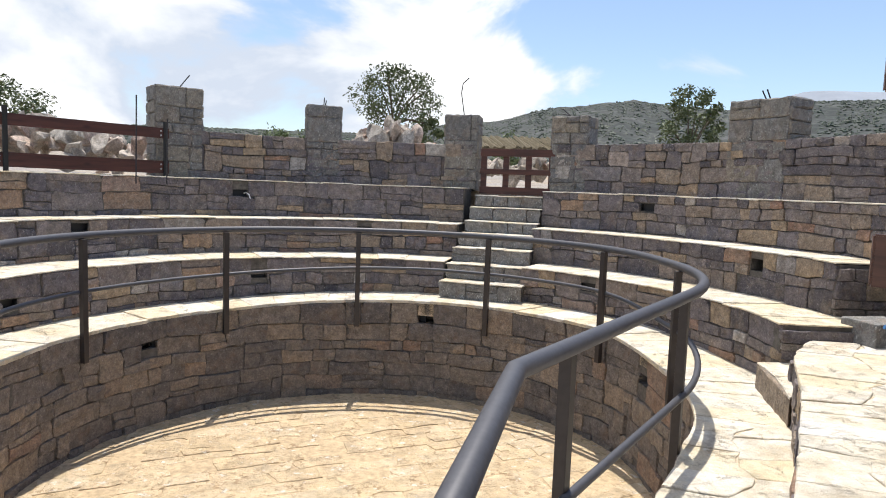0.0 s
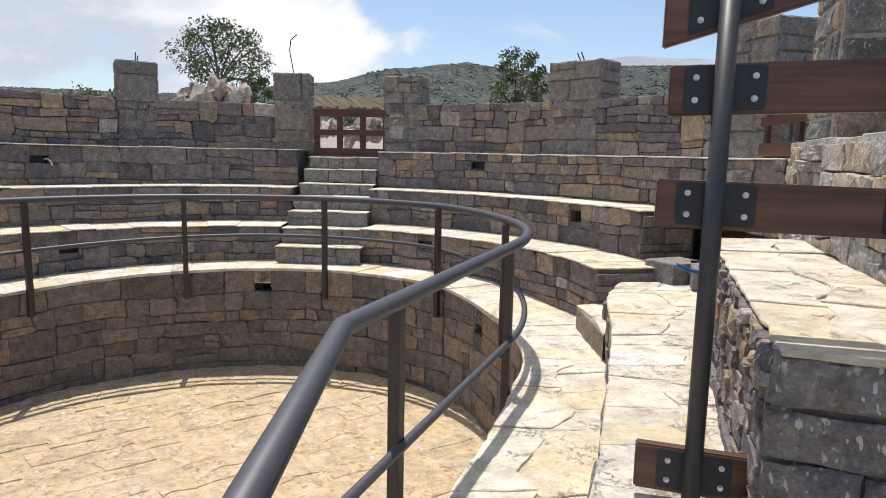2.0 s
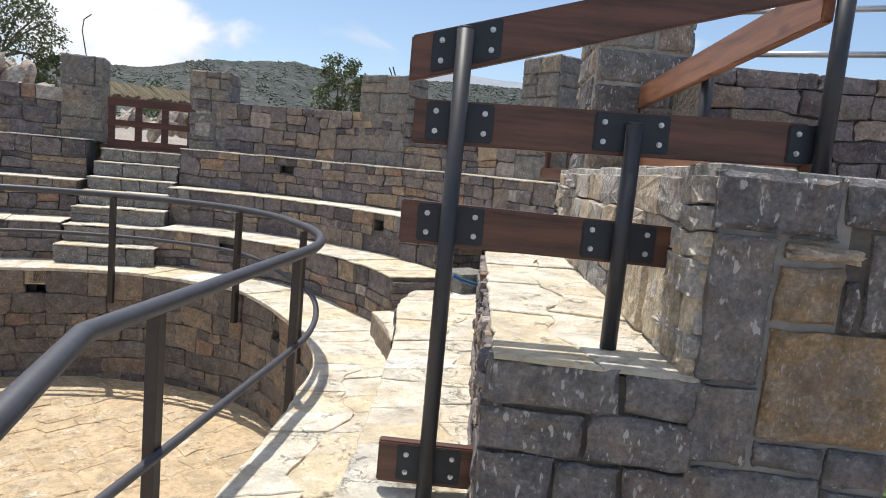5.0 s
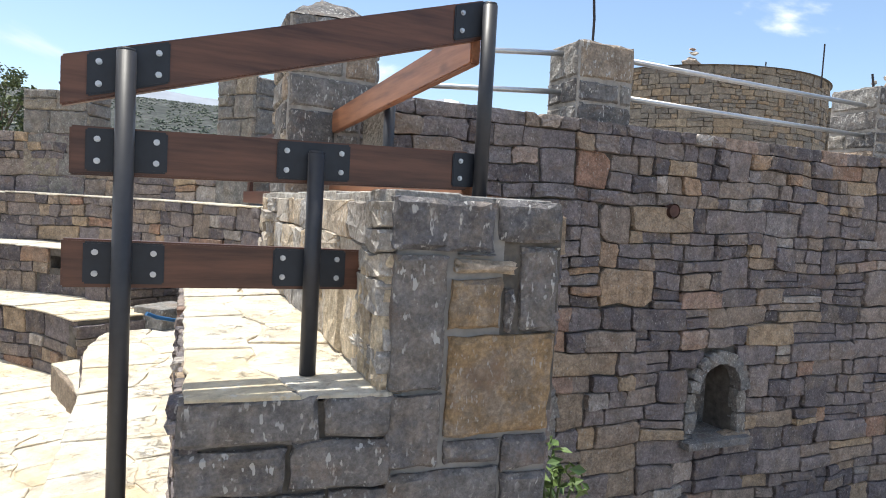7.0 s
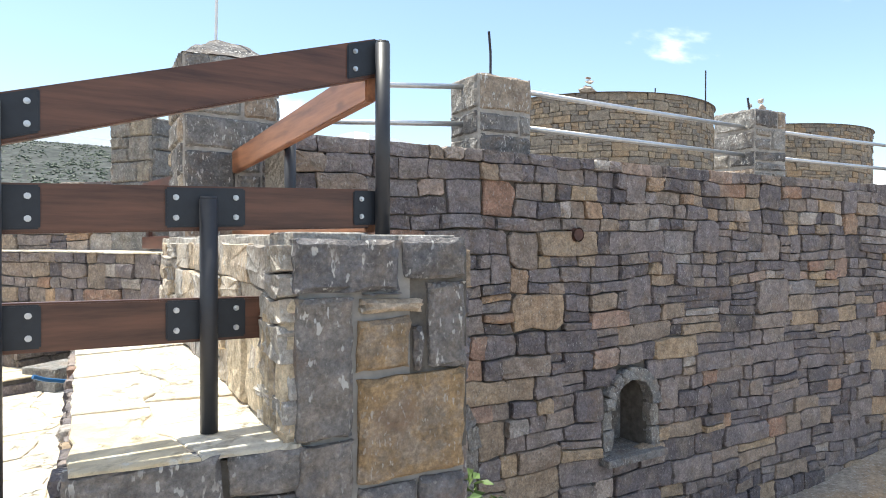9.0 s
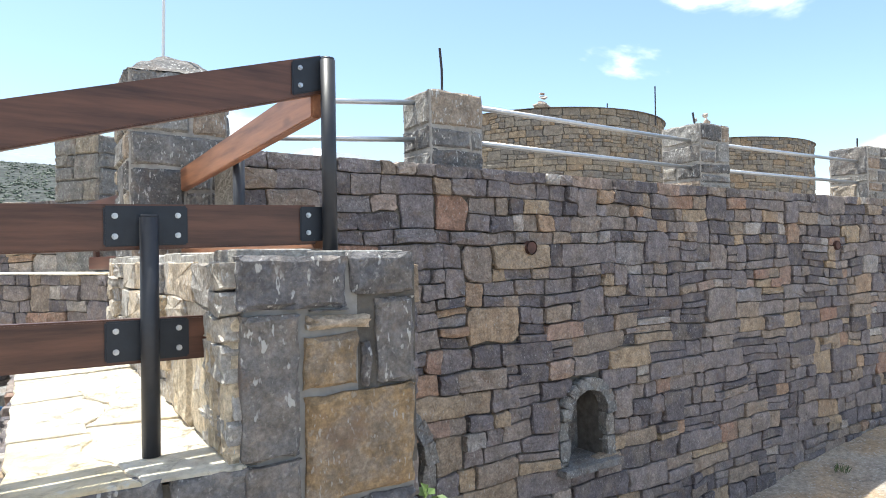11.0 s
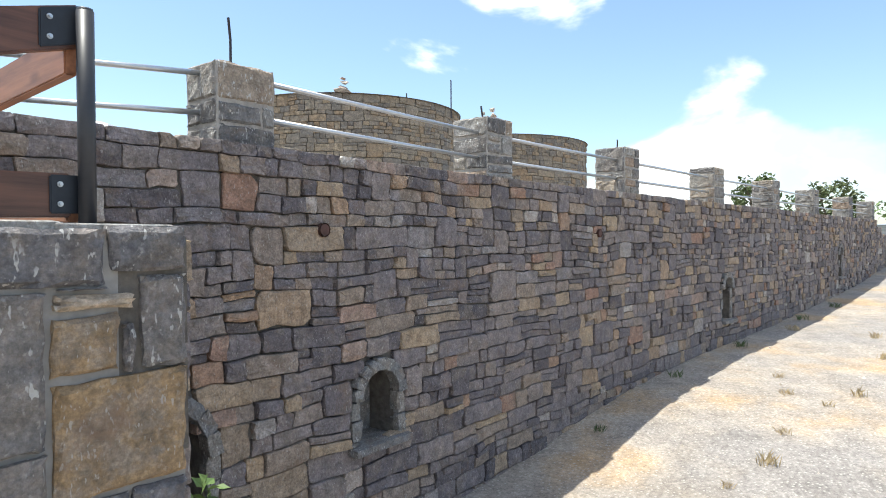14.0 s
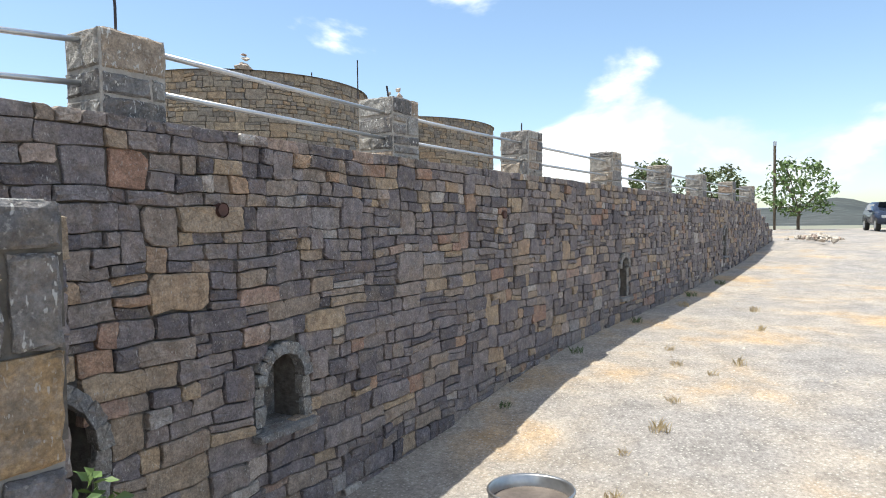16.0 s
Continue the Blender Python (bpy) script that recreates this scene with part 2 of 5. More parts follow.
def wood(name, color, dark):
    m, t, b = material(name, 0.42)
    c = t.nodes.new("ShaderNodeTexCoord")
    mp = t.nodes.new("ShaderNodeMapping")
    mp.inputs["Scale"].default_value = (1.3, 16, 16)
    t.links.new(c.outputs["Object"], mp.inputs["Vector"])
    grain = noise_of(t, mp.outputs["Vector"], 1.6, 8, 0.6)
    base = ramp(t, grain, [(0.3, dark), (0.55, color), (0.75, tuple(v * 1.35 for v in color))])
    knot = node(t, "ShaderNodeTexVoronoi", Scale=2.2)
    mq = t.nodes.new("ShaderNodeMapping")
    mq.inputs["Scale"].default_value = (1, 2.2, 2.2)
    t.links.new(c.outputs["Object"], mq.inputs["Vector"])
    t.links.new(mq.outputs["Vector"], knot.inputs["Vector"])
    spot = ramp(t, knot.outputs["Distance"], [(0.05, grey(0.75)), (0.13, grey(0.0))])
    base = mix(t, spot, base, dark)
    t.links.new(base, b.inputs["Base Color"])
    bump(t, b, grain, 0.25, 0.004)
    return m


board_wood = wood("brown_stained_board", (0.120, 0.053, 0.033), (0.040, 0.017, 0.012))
# Same grain in lighter, more orange tones.
pale_wood = wood("lighter_orange_board", (0.30, 0.13, 0.065), (0.14, 0.055, 0.03))
red_wood = wood("red_brown_stained_board", (0.085, 0.026, 0.017), (0.035, 0.011, 0.008))


def leaf_material(name, a, b_):
    m, t, b = material(name, 0.6)
    t.links.new(ramp(t, t.nodes.new("ShaderNodeNewGeometry").outputs["Random Per Island"], [(0, a), (1, b_)]), b.inputs["Base Color"])
    return m


leaf_green = leaf_material("oak_leaves", (0.055, 0.085, 0.028), (0.11, 0.15, 0.05))
leaf_dark = leaf_material("dark_oak_leaves", (0.05, 0.075, 0.025), (0.12, 0.145, 0.055))
leaf_bright = leaf_material("fig_leaves", (0.06, 0.11, 0.03), (0.14, 0.21, 0.06))
scrub_leaf = leaf_material("hill_scrub", (0.035, 0.050, 0.035), (0.06, 0.08, 0.05))
straw = leaf_material("dry_grass", (0.34, 0.26, 0.14), (0.48, 0.38, 0.22))

# gravel ground: pale stones, ochre and reddish earth in patches
gravel, _t, _b = material("gravel_and_earth", 0.95)
_w = place(_t)
_c = ramp(_t, noise_of(_t, _w, 0.45, 4, 0.6), [(0.40, (0.275, 0.252, 0.235)), (0.54, (0.34, 0.295, 0.25)), (0.66, (0.42, 0.30, 0.185))])
_f = ramp(_t, noise_of(_t, _w, 22, 9, 0.8), [(0.3, grey(0.45)), (0.7, grey(1.5))])
_g = ramp(_t, noise_of(_t, _w, 2.2, 6, 0.7), [(0.35, grey(0.8)), (0.65, grey(1.2))])
_f = mix(_t, 1.0, _f, _g, "MULTIPLY")
_c = mix(_t, 1.0, _c, _f, "MULTIPLY")
_p = node(_t, "ShaderNodeTexVoronoi", Scale=22.0)
_t.links.new(_w, _p.inputs["Vector"])
_s = ramp(_t, _p.outputs["Distance"], [(0.16, grey(0.75)), (0.30, grey(0.0))])
_c = mix(_t, _s, _c, (0.50, 0.47, 0.43))
_t.links.new(_c, _b.inputs["Base Color"])
bump(_t, _b, noise_of(_t, _w, 24, 6, 0.7), 0.8, 0.03)

hill_mat, _t, _b = material("scrubby_hillside", 1.0)
_w = place(_t)
_c = ramp(_t, noise_of(_t, _w, 0.035, 7, 0.65), [(0.35, (0.042, 0.050, 0.046)), (0.55, (0.070, 0.076, 0.070)), (0.74, (0.135, 0.134, 0.130))])
_d = ramp(_t, noise_of(_t, _w, 0.22, 4, 0.7), [(0.45, grey(0.55)), (0.62, grey(1.2))])
_t.links.new(mix(_t, 1.0, _c, _d, "MULTIPLY"), _b.inputs["Base Color"])
# Distance haze is put into the mountain's blue-grey colour.
far_mat = plain("haze_toned_mountain", (0.30, 0.33, 0.38), 1.0, spread=0.25, scale=0.004, relief=0.0)
snow_mat = plain("snow", (0.85, 0.86, 0.88), 0.8, spread=0.05, scale=0.02, relief=0.0)


# ---------------------------------------------------------------- mesh tools
def mesh_object(name, verts, faces, mat, parent=None, label=""):
    me = bpy.data.meshes.new(name)
    me.from_pydata(verts, [], faces)
    me.materials.append(mat)
    ob = new(name, me)
    if parent is not None:
        ob.parent = parent
    if label:
        ob["label"] = label
    return ob


def part(name, bm, mat, parent, label="", smooth=False):
    me = bpy.data.meshes.new(name)
    bm.normal_update()
    bm.to_mesh(me)
    bm.free()
    me.materials.append(mat)
    if smooth:
        for p in me.polygons:
            p.use_smooth = True
    ob = new(name, me)
    ob.parent = parent
    if label:
        ob["label"] = label
    return ob


def thing(name, label, category, m=Matrix(), group="", kind=""):
    ob = new(name)
    ob.matrix_basis = m
    return tagged(ob, label, category, group, kind)


def box(bm, m, size, bevel=0.0):
    r = bmesh.ops.create_cube(bm, size=1.0, matrix=m @ Matrix.Diagonal((*size, 1)))
    if bevel:
        edges = list({e for v in r["verts"] for e in v.link_edges})
        bmesh.ops.bevel(bm, geom=edges, offset=bevel, segments=2, affect="EDGES", profile=0.6)
    return bm


def rod(bm, points, radius, sides=12, cap=True):
    """A tube along points, with mitred bends."""
    pts = [Vector(p) for p in points]
    rings, up = [], Vector((0, 0, 1))
    first = (pts[1] - pts[0]).normalized()
    side = first.cross(up if abs(first.z) < 0.9 else Vector((1, 0, 0))).normalized()
    for i, p in enumerate(pts):
        a = (p - pts[i - 1]).normalized() if i else (pts[1] - p).normalized()
        b = (pts[i + 1] - p).normalized() if i + 1 < len(pts) else a
        way = (a + b).normalized()
        side = (side - way * side.dot(way)).normalized()
        other = way.cross(side)
        wide = 1 / max(0.5, math.cos(a.angle(b) / 2))
        bend = (b - a)
        ring = []
        for k in range(sides):
            g = 2 * math.pi * k / sides
            d = side * math.cos(g) + other * math.sin(g)
            if bend.length > 1e-4:
                n = (bend - way * bend.dot(way)).normalized()
                d = d + n * d.dot(n) * (wide - 1)
            ring.append(bm.verts.new(p + d * radius))
        rings.append(ring)
    for a, b in zip(rings, rings[1:]):
        for k in range(sides):
            bm.faces.new((a[k], a[(k + 1) % sides], b[(k + 1) % sides], b[k]))
    if cap:
        bm.faces.new(rings[0][::-1])
        bm.faces.new(rings[-1])
    return bm


class Line:
    """A plan line by its points; its normal looks to the right of the way along it."""

    def __init__(self, pts):
        self.p = [Vector(q) for q in pts]
        self.s = [0.0]
        for a, b in zip(self.p, self.p[1:]):
            self.s.append(self.s[-1] + (b - a).length)
        self.length = self.s[-1]

    def at(self, s):
        s = min(max(s, 0.0), self.length)
        i = 0
        while i < len(self.s) - 2 and self.s[i + 1] < s:
            i += 1
        a, b = self.p[i], self.p[i + 1]
        return a.lerp(b, (s - self.s[i]) / max(1e-9, self.s[i + 1] - self.s[i]))

    def axes(self, s):
        w = (self.at(s + 0.06) - self.at(s - 0.06)).normalized()
        return self.at(s), w, Vector((w.y, -w.x))

    def shifted(self, d):
        return Line([self.at(s) + self.axes(s)[2] * d for s in self.s])


MID = Vector((-0.708, 5.150))


def arc(radius, a0, a1, step=4.0):
    n = max(2, int(abs(a1 - a0) / step))
    return [MID + radius * Vector((math.cos(radians(a0 + (a1 - a0) * k / n)), math.sin(radians(a0 + (a1 - a0) * k / n)))) for k in range(n + 1)]


# ---- stones: a few dozen shapes, shared by all walls
def stone_shape(rng, aspect):
    """A hewn block, 1 high, aspect wide and 1 deep, front towards +y, its outline out of square and corners knocked off."""
    w = aspect / 2
    square = [(-w + rng.uniform(-0.03, 0.035), -0.5 + rng.uniform(-0.03, 0.03)), (w - rng.uniform(-0.03, 0.035), -0.5 + rng.uniform(-0.03, 0.03)),
              (w - rng.uniform(-0.03, 0.035), 0.5 - rng.uniform(-0.03, 0.03)), (-w + rng.uniform(-0.03, 0.035), 0.5 - rng.uniform(-0.03, 0.03))]
    ring = []
    for k, (x, z) in enumerate(square):
        cut = rng.choice((0.02, 0.03, 0.05, 0.08, 0.18))
        for other in (square[k - 1], square[(k + 1) % 4]):
            dx, dz = other[0] - x, other[1] - z
            far_ = math.hypot(dx, dz)
            ring.append((x + dx / far_ * cut, z + dz / far_ * cut))
        nxt = square[(k + 1) % 4]
        for share in (rng.uniform(0.25, 0.42), rng.uniform(0.58, 0.75)):
            off = rng.uniform(-0.035, 0.045)
            ring.append((x + (nxt[0] - x) * share + (0, -off, 0, off)[k], z + (nxt[1] - z) * share + (off, 0, -off, 0)[k]))
    n = len(ring)
    v = [(x, 0.0, z) for x, z in ring]
    v += [(x, 0.86 + rng.uniform(-0.07, 0.07), z) for x, z in ring]
    v += [(x * (1 - 0.045 / aspect) + rng.uniform(-0.015, 0.015), 1.0 + rng.uniform(-0.09, 0.09), z * 0.94 + rng.uniform(-0.012, 0.012)) for x, z in ring]
    v.append((rng.uniform(-0.2, 0.2) * aspect, 1.05 + rng.uniform(-0.18, 0.18), rng.uniform(-0.15, 0.15)))
    f = []
    for r in (0, n):
        f += [(r + k, r + (k + 1) % n, r + n + (k + 1) % n, r + n + k) for k in range(n)]
    f += [(2 * n + k, 2 * n + (k + 1) % n, 3 * n) for k in range(n)]
    return np.array([(x / aspect, y, z) for x, y, z in v]), [g[::-1] for g in f]


shape_rng = random.Random(5)
SHAPES = [(a, *stone_shape(shape_rng, a)) for a in (1.0,) * 7 + (1.7,) * 9 + (2.6,) * 9 + (3.8,) * 7]
SHAPE_MESH = {}


def shape_for(rng, aspect):
    best = sorted(range(len(SHAPES)), key=lambda i: abs(math.log(SHAPES[i][0] / aspect)) + rng.uniform(0, 0.25))
    return best[0]


def shape_mesh(i, mat):
    if (i, mat.name) not in SHAPE_MESH:
        me = bpy.data.meshes.new("stone")
        me.from_pydata([tuple(p) for p in SHAPES[i][1]], [], SHAPES[i][2])
        me.materials.append(mat)
        SHAPE_MESH[i, mat.name] = me
    return SHAPE_MESH[i, mat.name]


def rubble_layout(rng, length, z0, z1, holes, unit=(0.098, 0.062), widest=5, tallest=3):
    """Rough courses of uneven blocks that fill a wall, as (s, z, w, h); each hole (s0, s1, z0, z1) is left open."""
    mean = unit[1] * (2.0 if tallest > 1 else 1.0)
    levels = [z0]
    while levels[-1] < z1 - 0.5 * mean:
        levels.append(levels[-1] + mean * rng.uniform(0.55, 1.6))
    k = (z1 - z0) / (levels[-1] - z0)
    levels = [z0 + (v - z0) * k for v in levels]
    taken = [[] for _ in levels]
    for j in range(len(levels) - 1):
        for a, b, c_, d_ in holes:
            if levels[j] < d_ - 0.02 and levels[j + 1] > c_ + 0.02:
                taken[j].append((a, b))
    blocks = []
    for j in range(len(levels) - 1):
        h = levels[j + 1] - levels[j]
        gaps = sorted(taken[j]) + [(length, length)]
        s = 0.0
        for g0, g1 in gaps:
            while s < g0 - 0.02:
                w = min(max(h * rng.choice((0.9, 1.25, 1.6, 2.0, 2.5, 3.2)), unit[0] * 1.3), unit[0] * (widest + 0.8)) * rng.uniform(0.85, 1.15)
                if g0 - (s + w) < unit[0] * 0.9:
                    w = g0 - s
                z, hh = levels[j], h
                high = tallest > 1 and j + 2 < len(levels) and levels[j + 2] - levels[j] < min(w * 1.15, mean * 2.3) and w < unit[0] * 5 and rng.random() < 0.22 and not any(a < s + w and b > s for a, b in taken[j + 1])
                if high:
                    hh = levels[j + 2] - levels[j]
                    taken[j + 1].append((s, s + w))
                if not high and h > mean * 1.1 and rng.random() < 0.26:
                    cut = rng.uniform(0.35, 0.65) * h
                    blocks.append((s + w / 2, z + cut / 2, w, cut))
                    blocks.append((s + w / 2, z + (cut + h) / 2, w, h - cut))
                else:
                    blocks.append((s + w / 2, z + hh / 2, w, hh))
                s += w
            s = max(s, g1)
    return blocks


def bend_of(u, v, seed):
    """How far the joints of a hand-laid wall stray at a place, so that neighbours still fit."""
    a = noise.noise((u * 4.3, v * 6.1, seed * 0.37)) * 0.024 + noise.noise((u * 9.5, v * 11.0, seed * 0.37 + 9)) * 0.010
    b = noise.noise((u * 1.3, v * 2.2, seed * 0.37 + 20)) * 0.050 + noise.noise((u * 5.5, v * 6.5, seed * 0.37 + 30)) * 0.020
    return a, b


def stones_on(owner, line, blocks, seed, piece_mat, rest_mat, side=1, proud=0.05, stretch=None, joint=0.006, most=300):
    """Stones on a face: those in the stretch of the plan line are objects, the others one joined mesh."""
    rng = random.Random(seed)
    stretch = stretch or (0, line.length)
    verts, faces, made = [], [], 0
    low_, high_ = min(b[1] - b[3] / 2 for b in blocks), max(b[1] + b[3] / 2 for b in blocks)
    for s, z, w, h in blocks:
        p, way, normal = line.axes(s)
        i = shape_for(rng, w / h)
        d = proud * rng.uniform(0.30, 1.05)
        n3 = Vector((normal.x, normal.y, 0)) * side
        way3 = Vector((way.x, way.y, 0)) * (-side)
        start = Vector((p.x, p.y, 0)) - n3 * 0.03
        own = []
        for x, y, zz in SHAPES[i][1]:
            u, v = s - side * x * (w - joint), z + zz * (h - joint)
            calm = max(0.0, min(1.0, (v - low_) / 0.15, (high_ - v) / 0.15))
            du, dv = bend_of(u, v, seed)
            q = start + way3 * (x * (w - joint) - side * du) + n3 * (y * (d + 0.03))
            own.append((q.x, q.y, v + calm * dv))
        if stretch[0] <= s <= stretch[1] and made < most:
            mesh_object("stone", own, SHAPES[i][2], piece_mat, owner)
            made += 1
        else:
            base = len(verts)
            verts.extend(own)
            faces.extend([tuple(base + k for k in f) for f in SHAPES[i][2]])
    if faces:
        ob = mesh_object("stones", verts, faces, rest_mat, owner)
        ob["kind"] = "stuff"
    return made


def solid(name, line, z0, z1, back, mat, parent=None, side=1, holes=(), front=0.0):
    """A thick wall along a plan line; it stands behind the face by back, and holes go into it."""
    cuts = sorted({0.0, line.length, *line.s, *[v for h in holes for v in h[:2]]})
    cuts = [c_ for c_ in cuts if -1e-6 <= c_ <= line.length + 1e-6]
    verts, faces = [], []

    def prism(a, b, za, zb):
        q = []
        for s in (a, b):
            p, _, n = line.axes(s)
            q += [p + n * side * front, p - n * side * back]
        base = len(verts)
        for z in (za, zb):
            verts.extend([(v.x, v.y, z) for v in (q[0], q[2], q[3], q[1])])
        f = [(0, 3, 2, 1), (4, 5, 6, 7), (0, 1, 5, 4), (1, 2, 6, 5), (2, 3, 7, 6), (3, 0, 4, 7)]
        faces.extend([tuple(base + k for k in (g if side > 0 else g[::-1])) for g in f])

    for a, b in zip(cuts, cuts[1:]):
        if b - a < 1e-5:
            continue
        gap = sorted((h[2], h[3]) for h in holes if h[0] <= (a + b) / 2 <= h[1])
        z = z0
        for c_, d in gap:
            if c_ > z:
                prism(a, b, z, c_)
            z = max(z, d)
        if z < z1:
            prism(a, b, z, z1)
    return mesh_object(name, verts, faces, mat, parent)


def rubble_wall(name, label, line, z0, z1, back, seed, side=1, holes=(), proud=0.05, stretch=None, unit=(0.098, 0.062),
                mats=None, tallest=3, joint=0.006, coping=True, most=300, category="wall"):
    wall = solid(name, line, z0, z1 - 0.01, back, mortar, None, side, holes)
    tagged(wall, label, category, "", "structure")
    rng = random.Random(seed)
    blocks = rubble_layout(rng, line.length, z0, z1, holes, unit, 5, tallest)
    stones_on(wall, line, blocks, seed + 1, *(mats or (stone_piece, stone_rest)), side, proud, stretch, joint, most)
    return wall


def flag(pts, z, thick, inset=0.006, lift=0.0):
    """A flagstone by its outline: broken sides, top with worn edges."""
    rough_, ragged = random.Random(int(abs(pts[0][0]) * 9173 + abs(pts[0][1]) * 4271)), []
    for p, q in zip(pts, pts[1:] + pts[:1]):
        n = max(1, round(math.dist(p, q) / 0.075))
        for k in range(n):
            u, off = k / n, rough_.uniform(-0.010, 0.007) if k else 0.0
            wide = max(0.01, math.dist(p, q))
            ragged.append((p[0] + (q[0] - p[0]) * u + (q[1] - p[1]) / wide * off, p[1] + (q[1] - p[1]) * u - (q[0] - p[0]) / wide * off))
    pts = ragged
    c_ = sum((Vector(p) for p in pts), Vector((0, 0))) / len(pts)
    n = len(pts)
    v = [(p[0], p[1], z - thick) for p in pts] + [(p[0], p[1], z - inset * 0.7) for p in pts]
    for p in pts:
        d = Vector(p) - c_
        q = c_ + d * max(0.4, 1 - inset / max(0.03, d.length))
        v.append((q.x, q.y, z + lift))
    f = [(k, (k + 1) % n, n + (k + 1) % n, n + k) for k in range(n)]
    f += [(n + k, n + (k + 1) % n, 2 * n + (k + 1) % n, 2 * n + k) for k in range(n)]
    f.append(tuple(2 * n + k for k in range(n)))
    return v, f


def flags(owner, outlines, z, thick, piece_mat, rest_mat, seed, most=300):
    rng = random.Random(seed)
    verts, faces = [], []
    for k, pts in enumerate(outlines):
        area = sum(a[0] * b[1] - b[0] * a[1] for a, b in zip(pts, pts[1:] + pts[:1]))
        pts = pts if area > 0 else pts[::-1]
        v, f = flag(pts, z + rng.uniform(-0.006, 0.006), thick)
        if k < most:
            mesh_object("flagstone", v, f, piece_mat, owner)
        else:
            base = len(verts)
            verts += v
            faces += [tuple(base + i for i in g) for g in f]
    if faces:
        mesh_object("flagstones", verts, faces, rest_mat, owner)["kind"] = "stuff"


def bed(owner, inner, outer, z, mat=None, n=40):
    """The grouted bed under a band of flagstones."""
    v, f = [], []
    for k in range(n + 1):
        for line in (inner, outer):
            p = line.at(line.length * k / n)
            v.append((p.x, p.y, z))
    for k in range(n):
        f.append((2 * k, 2 * k + 1, 2 * k + 3, 2 * k + 2))
    return mesh_object("bedding", v, f, mat or joint_sand, owner)


def dressed(owner, line, s, z, w, h, mat, proud, seed, side=1):
    """One large dressed block with a rough face and chipped arrises."""
    r_ = random.Random(seed)
    p, way, normal = line.axes(s)
    n3, w3 = Vector((normal.x, normal.y, 0)) * side, Vector((way.x, way.y, 0))
    nx_, nz_ = max(3, round(w / 0.06)), max(3, round(h / 0.06))
    start = Vector((p.x, p.y, z))
    skew = [(r_.uniform(-0.006, 0.006), r_.uniform(-0.006, 0.006)) for _ in range(4)]
    vs, fs = [], []
    us = [0.0, 0.017 / w] + [k / nx_ for k in range(1, nx_)] + [1 - 0.017 / w, 1.0]
    vv = [0.0, 0.014 / h] + [k / nz_ for k in range(1, nz_)] + [1 - 0.017 / h, 1.0]
    nx_, nz_ = len(us) - 1, len(vv) - 1
    for j in range(nz_ + 1):
        for i in range(nx_ + 1):
            u, v = us[i], vv[j]
            rim = i in (0, nx_) or j in (0, nz_)
            du = sum(q[0] * k for q, k in zip(skew, ((1 - u) * (1 - v), u * (1 - v), u * v, (1 - u) * v))) + r_.uniform(-0.004, 0.004)
            dv = sum(q[1] * k for q, k in zip(skew, ((1 - u) * (1 - v), u * (1 - v), u * v, (1 - u) * v))) + r_.uniform(-0.004, 0.004)
            out_ = proud + r_.uniform(-0.006, 0.006) - (r_.uniform(0.006, 0.026) if rim else 0)
            vs.append(start + w3 * ((u - 0.5) * w + du) + Vector((0, 0, (v - 0.5) * h + dv)) + n3 * out_)
    row = nx_ + 1
    for j in range(nz_):
        for i in range(nx_):
            fs.append((j * row + i, j * row + i + 1, (j + 1) * row + i + 1, (j + 1) * row + i))
    ring_ = [i for i in range(row)] + [j * row + nx_ for j in range(1, nz_ + 1)] + [nz_ * row + i for i in range(nx_ - 1, -1, -1)] + [j * row for j in range(nz_ - 1, 0, -1)]
    base = len(vs)
    vs += [vs[i] - n3 * (proud + 0.03) for i in ring_]
    for k in range(len(ring_)):
        k2 = (k + 1) % len(ring_)
        fs.append((ring_[k2], ring_[k], base + k, base + k2))
    if side < 0:
        fs = [f_[::-1] for f_ in fs]
    return mesh_object("block", [tuple(v) for v in vs], fs, mat, owner)


def band_outlines(inner, outer, seed, rows=1, size=(0.2, 0.5), gap=0.001):
    """Flagstones between two plan lines run side by side."""
    rng = random.Random(seed)
    made = []
    length = max(inner.length, outer.length)

    def pt(u, v):
        return inner.at(u * inner.length).lerp(outer.at(u * outer.length), v)

    edges = [0.0] + [k / rows + rng.uniform(-0.06, 0.06) for k in range(1, rows)] + [1.0]
    for r in range(rows):
        u = 0.0
        slant = 0.0
        while u < 1 - 1e-6:
            step = rng.uniform(*size) / length
            end = u + step if u + 1.6 * step < 1 else 1.0
            turn = rng.uniform(-0.035, 0.035) / length if end < 1 else 0.0
            g = gap / length
            gv = gap / max(0.1, (pt(u, 1) - pt(u, 0)).length)
            mid = (u + end) / 2

            def rim(k, at):
                if k in (0, rows):
                    return edges[k] + (gv if k == 0 else -gv)
                return edges[k] + 0.10 * math.sin(at * length * 5.3 + 2 * k + seed) + 0.06 * math.sin(at * length * 13.1) + (gv if k == r else -gv)

            made.append([tuple(pt(*q)) for q in ((u + g + slant, rim(r, u)), (mid, rim(r, mid)), (end - g + turn, rim(r, end)), (end - g - turn, rim(r + 1, end)), (mid, rim(r + 1, mid)), (u + g - slant, rim(r + 1, u)))])
            slant = turn
            u = end
    return made


# ---------------------------------------------------------------- plan
WALK_R, T2_R, T3_R, T4_R, UP_R = 2.79, 3.34, 3.97, 4.48, 5.00
T2_Z, T3_Z, T4_Z, UP_Z, FLOOR_Z = 0.507, 0.962, 1.461, 2.12, -1.12
STRIP_Z, BLOCK_Z, PIER_Z, WALL_Z, YARD_Z = 0.38, 0.955, 1.56, 2.16, -0.92
LEFT_END = 205.0



